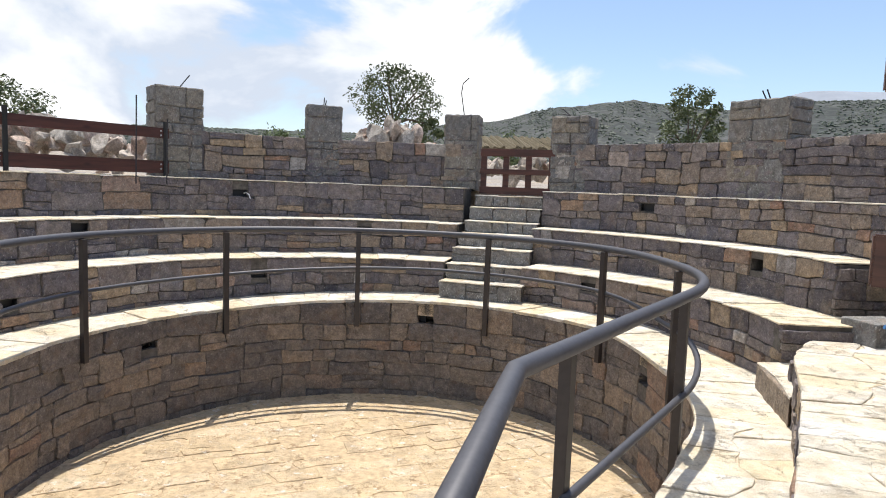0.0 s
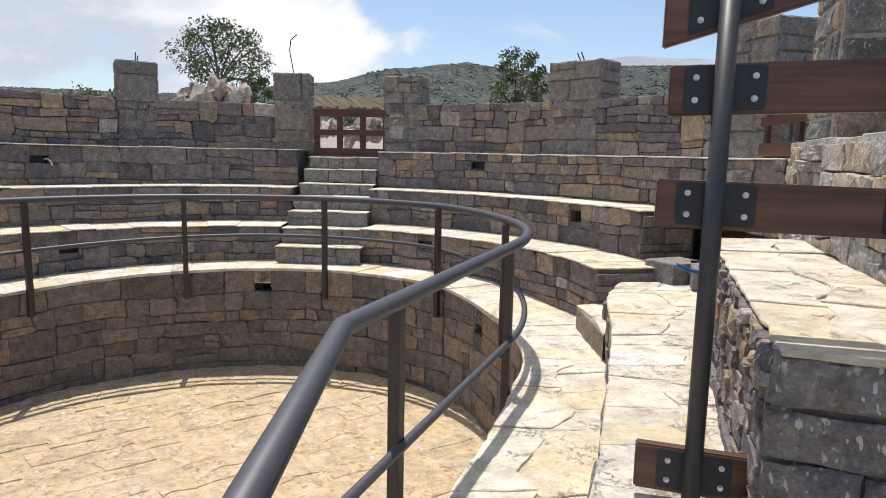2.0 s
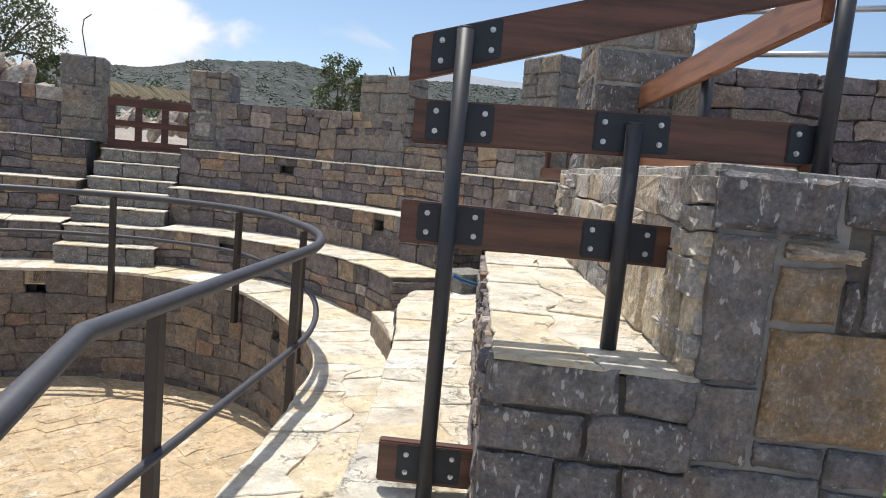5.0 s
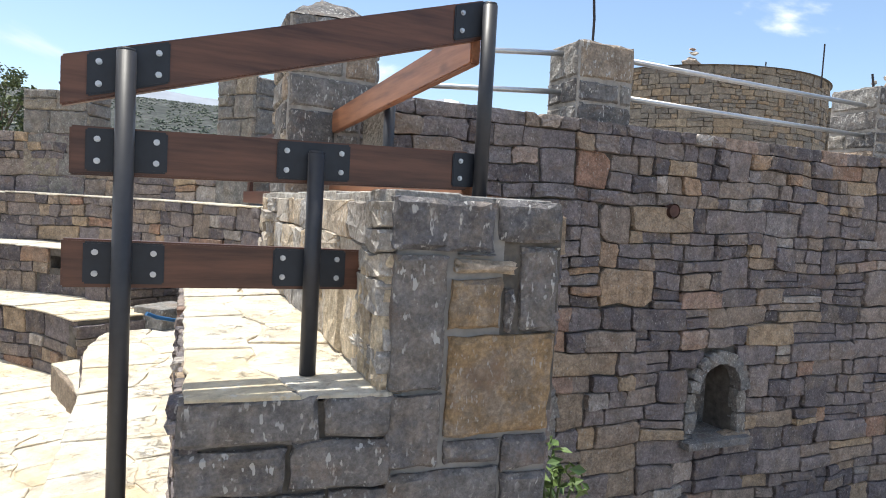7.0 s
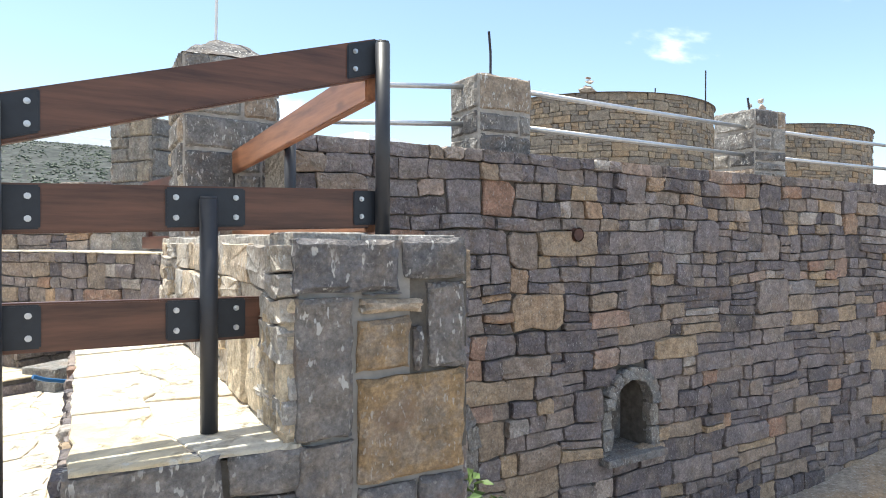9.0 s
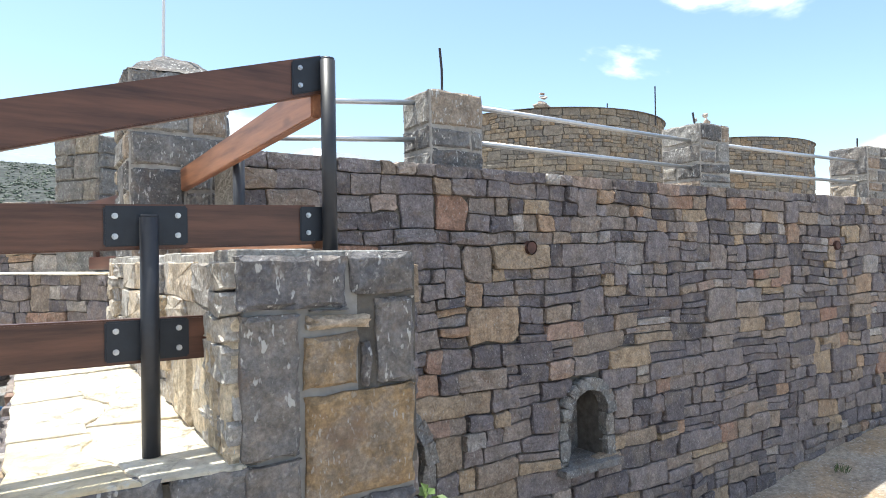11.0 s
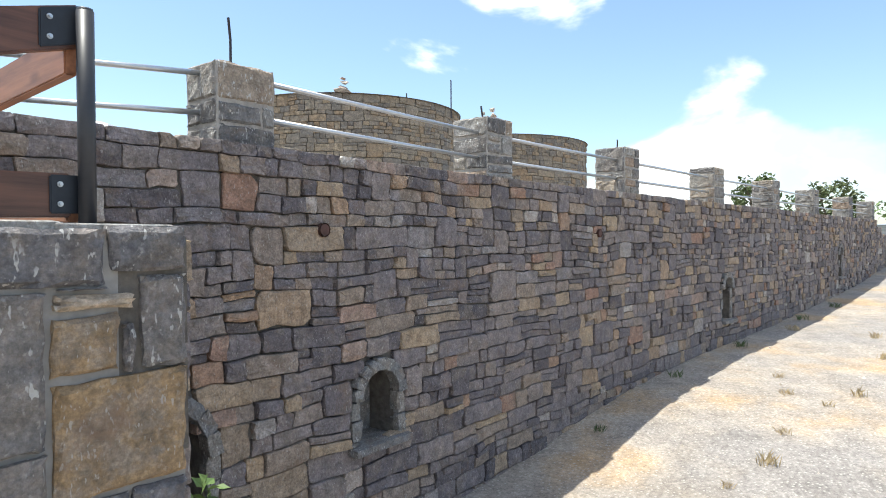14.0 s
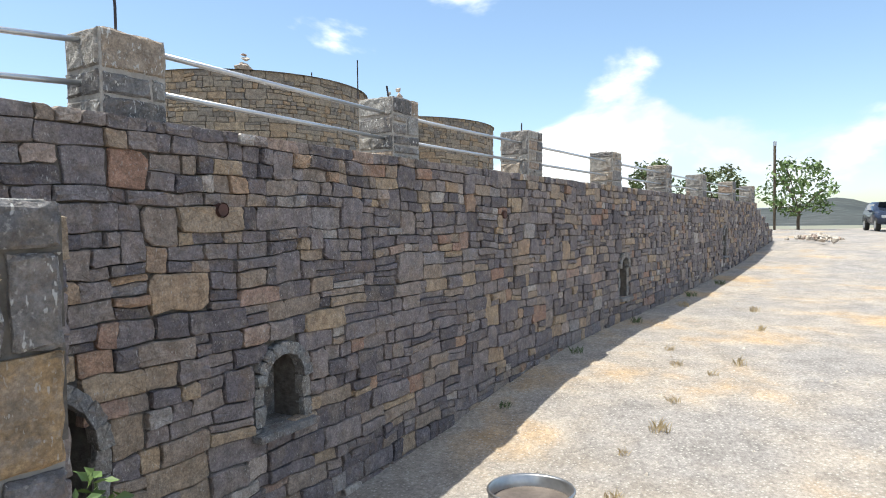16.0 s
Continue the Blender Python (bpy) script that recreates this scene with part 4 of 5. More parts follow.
for k, (s0, s1, z0, z1) in enumerate(((-0.03, 0.37, 0.80, 0.949), (0.385, 0.60, 0.82, 0.947), (-0.03, 0.28, 0.66, 0.79), (0.29, 0.60, 0.66, 0.81), (-0.03, 0.20, 0.47, 0.65), (0.21, 0.40, 0.47, 0.65),
                                      (0.41, 0.60, 0.46, 0.65), (-0.03, 0.34, 0.24, 0.46), (0.35, 0.60, 0.22, 0.45), (-0.03, 0.25, -0.1, 0.23), (0.26, 0.60, -0.1, 0.21), (-0.03, 0.60, -0.48, -0.11), (-0.03, 0.60, -0.88, -0.49))):
    dressed(end_wall, END_FACE, (s0 + s1) / 2, (z0 + z1) / 2, s1 - s0 - 0.006, z1 - z0 - 0.006, pier_grey, 0.035, 1400 + k)

# ---------------------------------------------------------------- boundary wall of the bowl, with pillars
rubble_wall("wall_upper", "curved rubble boundary wall above the seats", Line(arc(UP_R, 128, 78.3, 3.0)), T4_Z - 0.05, UP_Z, 0.42, 141, 1, (), 0.045, unit=(0.115, 0.075))
rubble_wall("wall_upper", "curved rubble boundary wall beside the gate", Line(arc(UP_R, 63.6, 6, 3.0)), T4_Z - 0.05, UP_Z + 0.02, 0.42, 143, 1, (), 0.045, unit=(0.115, 0.075))


pillar_stone = stone_material("pecked_pillar_stone", False, [(0, (0.10, 0.098, 0.10)), (0.25, (0.17, 0.163, 0.16)), (0.6, (0.27, 0.258, 0.24)), (0.85, (0.33, 0.285, 0.23)), (1, (0.30, 0.22, 0.16))], 1.0, 1.0, 0.35, 0.7)
bowl_pillar_stone = stone_material("weathered_pillar_stone", False, [(0, (0.15, 0.148, 0.148)), (0.6, (0.21, 0.20, 0.185)), (1, (0.26, 0.225, 0.175))], 0.7)


def pillar(x, y, turn, wide, deep, z0, z1, seed, label, mats=(stone_piece, stone_rest), cap=0.0, core=None, gap=0.005, proud=0.022):
    """A square stone pillar: four faces of dressed stones on a core."""
    ob = thing("pillar", label, "pillar", pose(x, y, 0, 0, 0, turn), "stone pillars")
    bm = bmesh.new()
    box(bm, pose(0, 0, (z0 + z1) / 2), (wide - 0.03, deep - 0.03, z1 - z0 - 0.02), 0.01)
    if cap:
        top_ = bmesh.new()
        bmesh.ops.create_cone(top_, cap_ends=True, segments=4, radius1=wide * 0.70, radius2=wide * 0.25, depth=cap, matrix=pose(0, 0, z1 + cap / 2 - 0.01, 0, 0, 45))
        bmesh.ops.subdivide_edges(top_, edges=top_.edges[:], cuts=5, use_grid_fill=True)
        for v_ in top_.verts:
            v_.co += Vector(noise.noise_vector(v_.co * 9)) * 0.022
        part("cap", top_, mats[0], ob, "rough sloping stone cap")
    part("core", bm, core or mortar, ob)
    hw, hd = wide / 2 - 0.015, deep / 2 - 0.015
    faces_ = [((-hw, -hd), (hw, -hd)), ((hw, -hd), (hw, hd)), ((hw, hd), (-hw, hd)), ((-hw, hd), (-hw, -hd))]
    for k, (a, b) in enumerate(faces_):
        a, b = Vector(a), Vector(b)
        blocks = rubble_layout(random.Random(seed + k), (b - a).length, z0, z1, (), (0.115, 0.085), 3, 3)
        for n, (s_, z_, w_, h_) in enumerate(blocks):
            dressed(ob, Line([a, (a + b) / 2, b]), s_, z_, w_ - gap, h_ - gap, mats[0], proud, seed + 31 * k + n)
    return ob


def rebar(points, label="thin rusty reinforcing bar standing on a pillar", radius=0.008):
    bm = bmesh.new()
    rod(bm, points, radius, 6)
    return tagged(part("reinforcing_bar", bm, rebar_mat, None), label, "steel bar", "reinforcing bars")


def ring_point(radius, theta):
    return MID + radius * Vector((math.cos(radians(theta)), math.sin(radians(theta))))


for k, (theta, wide, top_z, bars) in enumerate((
        (128.3, 0.65, 2.70, [[(0.05, 0, 0), (0.14, 0, 0.12), (0.20, 0, 0.2)]]),
        (104.7, 0.53, 2.62, [[(0, 0, 0), (0.01, 0, 0.14)], [(0.02, 0, 0), (0.04, 0, 0.1)]]),
        (80.5, 0.53, 2.57, [[(0, 0, 0), (-0.06, 0, 0.35), (-0.04, 0, 0.5), (0.05, 0, 0.58)]]),
        (61.5, 0.57, 2.55, [[(-0.05, 0, 0), (-0.12, 0, 0.06), (-0.2, 0, 0.13)], [(-0.1, 0, 0.03), (-0.2, 0, 0.05)]]),
        (31.5, 0.78, 2.62, [[(-0.05, 0, 0), (-0.12, 0, 0.13)], [(0.0, 0, 0), (-0.06, 0, 0.14)]]),
        (3.0, 0.60, 2.72, []))):
    p = ring_point(UP_R + 0.2, theta)
    turn = theta - 90
    pillar(p.x, p.y, turn + 180, wide, 0.46, T4_Z - 0.03, top_z, 200 + 20 * k, "square rubble stone pillar on the boundary wall", (bowl_pillar_stone, bowl_pillar_stone))
    for bar in bars:
        m = pose(p.x, p.y, top_z, 0, 0, turn)
        rebar([m @ Vector(q) for q in [(bar[0][0], 0, -0.1)] + bar])
pillar(3.46, 3.25, -31, 0.62, 0.62, PIER_Z - 0.5, 2.74, 340, "massive stone gate pillar with a sloping top", (pillar_stone, pillar_stone), 0.15, pale_mortar, 0.02, 0.018)
bm = bmesh.new()
rod(bm, [(3.44, 3.3, 2.7), (3.47, 3.3, 3.8)], 0.010, 6)
tagged(part("reinforcing_bar", bm, white_wire, None), "thin pale rod standing on the gate pillar", "steel bar", "reinforcing bars")



# ---------------------------------------------------------------- long retaining wall
def arch(owner, line, s, zc, r_in, r_out, jamb, seed, mat_pair):
    """Voussoirs and jamb stones round an arched opening."""
    n = 9
    for k in range(n):
        a = math.pi * (k + 0.5) / n
        rm, th = (r_in + r_out) / 2, r_out - r_in
        p, way, normal = line.axes(s + rm * math.cos(a))
        radial = Vector((way.x * math.cos(a), way.y * math.cos(a), math.sin(a)))
        n3 = Vector((normal.x, normal.y, 0))
        across = n3.cross(radial)
        m = Matrix.Identity(4)
        for c_, col in enumerate((across * (math.pi * rm / n * 1.02), n3 * 0.10, radial * th, Vector((p.x, p.y, zc + rm * math.sin(a))) - n3 * 0.03)):
            m[0][c_], m[1][c_], m[2][c_] = col
        ob = new("voussoir", shape_mesh(k % 3, mat_pair))
        ob.parent, ob.matrix_basis = owner, m
    rng_ = random.Random(seed)
    for sg in (-1, 1):
        z = zc
        while z > jamb + 0.02:
            h = min(rng_.uniform(0.14, 0.22), z - jamb)
            stones_on(owner, line, [(s + sg * (r_in + r_out) / 2, z - h / 2, r_out - r_in, h)], seed + int(z * 100), mat_pair, mat_pair, 1, 0.055)
            z -= h


NICHES = [(S0 + 0.59, 0.28, 0.205, -0.08), (S0 + 9.32, 0.62, 0.20, 0.05), (S0 + 18.8, 1.05, 0.22, 0.40)]
DOOR = (S0 - 1.31, 0.20, 0.36, -0.95)
open_holes, stone_holes = [], []
for s, zc, r, zb in NICHES + [DOOR]:
    open_holes.append((s - r, s + r, zb, zc + r))
    stone_holes.append((s - r - 0.10, s + r + 0.10, zb, zc + 0.35 * r))
    stone_holes.append((s - 0.8 * r, s + 0.8 * r, zc + 0.35 * r, zc + r + 0.05))
long_wall = solid("wall_long", WALL_LINE, YARD_Z - 0.3, WALL_Z - 0.02, 0.50, mortar, None, 1, open_holes)
tagged(long_wall, "long high retaining wall of grey and ochre rubble stone", "wall", "", "structure")
blocks = rubble_layout(random.Random(151), WALL_LINE.length, YARD_Z - 0.25, WALL_Z, stone_holes, (0.100, 0.059))
blocks = [b for b in blocks if b[1] + b[3] / 2 > yard_height(*WALL_LINE.at(b[0])) - 0.1]
blocks.sort(key=lambda b: abs(b[0] - 4.2))
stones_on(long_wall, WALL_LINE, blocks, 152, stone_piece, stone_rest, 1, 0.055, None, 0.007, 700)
for k, (s, zc, r, zb) in enumerate(NICHES + [DOOR]):
    arch(long_wall, WALL_LINE, s, zc, r, r + 0.10, zb, 160 + k, pale_dressed)
    p, way, normal = WALL_LINE.axes(s)
    if k < 3:
        c_ = p - normal * 0.30
        bm = bmesh.new()
        box(bm, Matrix.Translation((c_.x, c_.y, (zb + zc + r) / 2)) @ Matrix.Rotation(math.atan2(way.y, way.x), 4, "Z"), (2 * r + 0.1, 0.06, zc + r - zb + 0.1))
        part("niche_back", bm, pale_dressed, long_wall)
        q = p - normal * 0.08
        bm = bmesh.new()
        box(bm, Matrix.Translation((q.x, q.y, zb - 0.024)) @ Matrix.Rotation(math.atan2(way.y, way.x), 4, "Z"), (2 * r + 0.24, 0.40, 0.06), 0.012)
        part("niche_sill", bm, pale_dressed, long_wall)
    else:
        c_ = p - normal * 0.46
        bm = bmesh.new()
        box(bm, Matrix.Translation((c_.x, c_.y, -0.3)) @ Matrix.Rotation(math.atan2(way.y, way.x), 4, "Z"), (2 * r + 0.1, 0.06, 1.7))
        part("door_back", bm, mortar, long_wall)
for s in (S0 + 0.0, S0 + 4.47):
    p, way, normal = WALL_LINE.axes(s)
    a = Vector((p.x, p.y, 1.60))
    n3 = Vector((normal.x, normal.y, 0.0))
    bm = bmesh.new()
    rod(bm, [a - n3 * 0.1, a + n3 * 0.075], 0.052, 18, False)
    rod(bm, [a + n3 * 0.075, a - n3 * 0.08], 0.043, 18)
    tagged(part("drain_pipe", bm, plain("rusty_pipe", (0.075, 0.036, 0.028), 0.8, spread=0.4), long_wall), "rusty drain pipe end")
# sloping end of the wall
for k, top_ in enumerate((1.92, 1.66, 1.40, 1.14)):
    way_ = Vector((0.90, -0.62))
    a = WALL_LINE.p[-1] + way_ * 0.8 * k
    rubble_wall("wall_long_end", "stepped lower rubble end of the long wall", Line([a, a + way_ * 0.4, a + way_ * 0.8]), 0.0, top_, 0.5, 171 + 3 * k, 1, (), 0.05, (0, 0))

PILLAR_S = [S0 - 0.55, S0 + 2.56, S0 + 5.70, S0 + 9.25, S0 + 12.82, S0 + 16.54, S0 + 20.78, S0 + 24.2]
pillar_at = []
for k, s in enumerate(PILLAR_S):
    p, way, normal = WALL_LINE.axes(s)
    deep = 0.38 if k == 0 else 0.48
    c_ = p - normal * (0.06 + deep / 2)
    pillar(c_.x, c_.y, math.degrees(math.atan2(way.y, way.x)), 0.48, deep, WALL_Z - 0.03, (2.70, 2.80, 2.82)[min(k, 2)], 400 + 20 * k, "stone pillar with pecked corners on the long wall", (pillar_stone, pillar_stone), 0.0, pale_mortar, 0.022, 0.017)
    pillar_at.append((c_, way))
for k, pts in enumerate([[(0.0, 0, 2.65), (0.0, 0, 2.9), (-0.015, 0, 3.05)], [(0.03, 0, 2.7), (-0.03, 0, 2.95)], [(0, 0, 2.7), (0.01, 0, 2.95)], [(0, 0, 2.7), (0.02, 0, 2.85)]]):
    c_, way = pillar_at[k]
    rebar([(c_.x + q[0] * way.x, c_.y + q[0] * way.y, q[2]) for q in pts], radius=0.010)


def tube_rail(a, b, z, label="galvanised handrail tube between stone pillars"):
    bm = bmesh.new()
    rod(bm, [(a.x, a.y, z), (b.x, b.y, z)], 0.019, 10)
    return tagged(part("handrail_tube", bm, zinc, None, "", True), label, "handrail", "handrail tubes")


starts = [Vector((3.66, 3.05))] + [c_ for c_, _ in pillar_at]
for a, b in zip(starts, starts[1:]):
    d = (b - a).normalized()
    for z in (2.37, 2.63):
        n = Vector((d.y, -d.x)) * 0.10
        tube_rail(a + d * 0.2 + n, b - d * 0.2 + n, z)

# ---------------------------------------------------------------- round towers and low wall behind
def tower(x, y, r, z0, z1, seed, label):
    base = [Vector((x, y)) + r * Vector((math.cos(a), math.sin(a))) for a in np.linspace(radians(80), radians(325), 50)]
    line = Line(base)
    ob = thing("tower", label, "tower")
    bm = bmesh.new()
    bmesh.ops.create_cone(bm, cap_ends=True, segments=60, radius1=r, radius2=r, depth=z1 - z0 - 0.02, matrix=pose(x, y, (z0 + z1) / 2 - 0.01))
    part("core", bm, mortar, ob)
    blocks = rubble_layout(random.Random(seed), line.length, z0, z1, (), (0.10, 0.058))
    stones_on(ob, line, blocks, seed + 1, pale_piece, pale_rest, 1, 0.04, (line.length * 0.3, line.length * 0.8), 0.008)
    bm = bmesh.new()
    bmesh.ops.create_cone(bm, cap_ends=True, segments=60, radius1=r + 0.08, radius2=r * 0.55, depth=0.16, matrix=pose(x, y, z1 + 0.08))
    part("roof", bm, plain("stone_slab_roof", (0.17, 0.15, 0.125), 0.9, spread=0.4, scale=7, relief=0.6, distance=0.02), ob)
    return ob


tower(16.2, 4.65, 2.85, 1.3, 4.62, 501, "round rubble stone hut with a flat slab roof")
tower(22.65, 1.35, 3.0, 1.3, 4.68, 511, "farther round rubble stone hut")
rubble_wall("wall_far", "low pale rubble wall beside the round hut", Line([(10.4, 8.6), (12.2, 7.2), (14.2, 5.8)]), 1.3, 3.35, 0.4, 521, 1, (), 0.04, None, (0.12, 0.075), (pale_piece, pale_rest))


# ---------------------------------------------------------------- steel railing round the pit
railing = thing("railing", "dark grey tubular steel railing along the arena edge", "railing")
bm = bmesh.new()
rod(bm, [(p.x, p.y, 0.90) for p in RAIL.p], 0.034, 14)
part("top_rail", bm, graphite, railing, "", True)
bm = bmesh.new()
rod(bm, [(p.x, p.y, 0.31 + 0.075 * ease(p.y, 3.6, 5.0) + lift(p.x, p.y)) for p in RAIL.p], 0.021, 12)
part("lower_rail", bm, graphite, railing, "", True)
post_at = [ring(-0.03, a, a, 1)[0] for a in (199, 166.0, 131.4, 98.4, 64.3, 31.7, -0.7)] + [Vector((1.365, 3.71)), Vector((0.46, 2.39)), Vector((-0.13, 0.40)), Vector((-0.405, -0.8))]
for k, p in enumerate(post_at):
    d = (p - MID).normalized() if k < 7 else Vector((0.834, -0.551))
    bm = bmesh.new()
    box(bm, Matrix.Translation((p.x, p.y, 0.30)) @ Matrix.Rotation(math.atan2(d.y, d.x), 4, "Z"), (0.050, 0.056, 1.14), 0.004)
    part("post", bm, brown_steel, railing, "dark brown square steel post")
for p in post_at[:8]:
    d = (p - MID).normalized()
    bm = bmesh.new()
    for z in (-0.08, -0.2):
        rod(bm, [(p.x, p.y, z), (p.x + d.x * 0.12, p.y + d.y * 0.12, z)], 0.012, 8)
    part("bracket", bm, graphite, railing)

# ---------------------------------------------------------------- timber fence on steel posts
F0, FD = Vector((1.236, 1.62)), Vector((0.886, -0.463))
FN = Vector((FD.y, -FD.x))


def fence_point(s, off, z):
    p = F0 + FD * s + FN * off
    return Vector((p.x, p.y, z))


def board(parent, a0, a1, b0, b1, thick, mat, name="board", label=""):
    """A plank from a to b by its lower and upper edges; thick towards the back."""
    way = (b0 - a0)
    flat = Vector((way.x, way.y, 0)).normalized()
    n = Vector((flat.y, -flat.x, 0)) * thick / 2
    c_ = (a0 + a1 + b0 + b1) / 4
    bm_ = bmesh.new()
    x_ax = flat
    to_local = Matrix.Translation(c_) @ Matrix.Rotation(math.atan2(x_ax.y, x_ax.x), 4, "Z")
    inv = to_local.inverted()
    front = [bm_.verts.new(inv @ (v + n)) for v in (a0, b0, b1, a1)]
    rear = [bm_.verts.new(inv @ (v - n)) for v in (a0, b0, b1, a1)]
    bm_.faces.new(front)
    bm_.faces.new(rear[::-1])
    for k in range(4):
        bm_.faces.new((front[k], rear[k], rear[(k + 1) % 4], front[(k + 1) % 4]))
    bmesh.ops.recalc_face_normals(bm_, faces=bm_.faces[:])
    bmesh.ops.bevel(bm_, geom=bm_.edges[:], offset=0.005, segments=2, affect="EDGES")
    ob = part(name, bm_, mat, parent, label)
    ob.matrix_basis = to_local
    return ob


fence = thing("timber_fence", "brown stained plank fence bolted to dark steel posts", "fence")
for s, z0, z1 in ((0.0, STRIP_Z, 1.925), (0.557, BLOCK_Z, 1.685), (1.160, PIER_Z, 2.262)):
    bm = bmesh.new()
    rod(bm, [fence_point(s, 0, z0), fence_point(s, 0, z1 - 0.008)], 0.027, 16)
    rod(bm, [fence_point(s, 0, z1 - 0.01), fence_point(s, 0, z1)], 0.024, 16)
    part("post", bm, post_paint, fence, "", True)
PLANKS = [(-0.165, 1.75, 1.892, 1.155, 2.142, 2.282), (-0.14, 1.56, 1.70, 1.125, 1.595, 1.735), (-0.155, 1.24, 1.38, 0.785, 1.23, 1.365), (-0.165, 0.42, 0.565, 0.19, 0.41, 0.555)]
BACK = -0.027 - 0.006 - 0.02
for s0, a0, a1, s1, b0, b1 in PLANKS:
    board(fence, fence_point(s0, BACK, a0), fence_point(s0, BACK, a1), fence_point(s1, BACK, b0), fence_point(s1, BACK, b1), 0.04, board_wood)


def plate(s, plank, reach):
    s0, a0, a1, s1, b0, b1 = plank
    slope = (b0 - a0) / (s1 - s0)
    lo = a0 + slope * (s - s0)
    hi = a1 + (b1 - a1) / (s1 - s0) * (s - s0)
    c_ = (lo + hi) / 2
    lft, rgt = reach
    q = [fence_point(s + lft, -0.030, c_ + slope * lft - 0.058), fence_point(s + rgt, -0.030, c_ + slope * rgt - 0.058),
         fence_point(s + rgt, -0.030, c_ + slope * rgt + 0.064), fence_point(s + lft, -0.030, c_ + slope * lft + 0.064)]
    ob = board(fence, q[0], q[3], q[1], q[2], 0.007, plate_paint, "plate", "dark painted steel plate with four bolts")
    inv = ob.matrix_basis.inverted()
    for ds in (lft + 0.03, rgt - 0.03):
        if abs(ds) < 0.045:
            continue
        for dz in (-0.028, 0.034):
            a = fence_point(s + ds, -0.027, c_ + slope * ds + dz)
            b = fence_point(s + ds, -0.015, c_ + slope * ds + dz)
            bm_ = bmesh.new()
            rod(bm_, [inv @ a, inv @ a.lerp(b, 0.35)], 0.009, 10)
            rod(bm_, [inv @ a, inv @ b], 0.006, 6)
            part("bolt", bm_, zinc, ob)


for k in range(4):
    plate(0.0, PLANKS[k], (-0.10, 0.115))
plate(0.557, PLANKS[1], (-0.12, 0.12))
plate(0.557, PLANKS[2], (-0.12, 0.12))
plate(1.155, PLANKS[0], (-0.12, 0.02))
plate(1.144, PLANKS[1], (-0.085, 0.02))
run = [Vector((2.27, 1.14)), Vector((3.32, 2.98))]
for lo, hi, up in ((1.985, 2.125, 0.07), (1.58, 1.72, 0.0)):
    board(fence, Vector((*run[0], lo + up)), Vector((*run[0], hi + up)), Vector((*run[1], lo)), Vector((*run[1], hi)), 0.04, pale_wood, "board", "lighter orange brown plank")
bm = bmesh.new()
rod(bm, [(2.86, 2.08, PIER_Z), (2.86, 2.08, 2.05)], 0.03, 14)
part("post", bm, post_paint, fence, "", True)

# ---------------------------------------------------------------- wooden gates and rear fence
def lattice_gate(centre, way, wide, z0, z1, cols, rows, mat, label):
    gate = thing("wooden_gate", label, "gate", Matrix.Translation((centre.x, centre.y, 0)) @ Matrix.Rotation(math.atan2(way.y, way.x), 4, "Z"))
    for k in range(cols + 1):
        bm_ = bmesh.new()
        box(bm_, pose(-wide / 2 + 0.045 + k * (wide - 0.09) / cols, 0, (z0 + z1) / 2), (0.09, 0.035, z1 - z0), 0.004)
        part("stile", bm_, mat, gate)
    for k in range(rows + 1):
        bm_ = bmesh.new()
        box(bm_, pose(0, -0.036, z0 + 0.055 + k * (z1 - z0 - 0.11) / rows), (wide, 0.035, 0.11 if k in (0, rows) else 0.08), 0.004)
        part("rail", bm_, mat, gate)
    return gate


gate_mid = ring_point(4.97, 70.3)
lattice_gate(gate_mid, side_way, 1.12, 1.385, 2.06, 3, 2, red_wood, "closed red brown lattice gate at the head of the stairs")
g0, g1 = Vector((4.22, 5.10)), Vector((3.62, 3.62))
lattice_gate((g0 + g1) / 2, (g1 - g0).normalized(), (g1 - g0).length, T4_Z + 0.02, 2.08, 2, 2, red_wood, "red brown wooden gate between two stone pillars")

rear = thing("rear_fence", "red brown two-plank fence on the top tier", "fence")
a, b = ring_point(4.80, 130.6), ring_point(4.80, 154.2)
b = a + (b - a) * 1.9
for lo, hi in ((1.965, 2.10), (1.50, 1.665)):
    board(rear, Vector((*a, lo)), Vector((*a, hi)), Vector((*b, lo)), Vector((*b, hi)), 0.04, red_wood)
d = (b - a).normalized()
for s in (0.06, 1.93, 3.6):
    p = a + d * s
    bm = bmesh.new()
    box(bm, Matrix.Translation((p.x - d.y * 0.03, p.y + d.x * 0.03, 1.80)) @ Matrix.Rotation(math.atan2(d.y, d.x), 4, "Z"), (0.05, 0.03, 0.76), 0.004)
    part("post", bm, rubber, rear)
    for dz in (2.0, 2.06, 1.56, 1.62):
        bm = bmesh.new()
        q = p + d * 0.06
        rod(bm, [(q.x + d.y * -0.018, q.y + d.x * 0.018, dz), (q.x - d.y * 0.032, q.y + d.x * 0.032, dz)], 0.011, 8)
        part("bolt", bm, zinc, rear)
for s, h in ((0.72, 2.42), (0.33, 2.18)):
    p = a + d * s - Vector((d.y, -d.x)) * 0.55
    rebar([(p.x, p.y, T4_Z - 0.1), (p.x + 0.01, p.y, h)], "thin reinforcing bar standing by the rear fence")

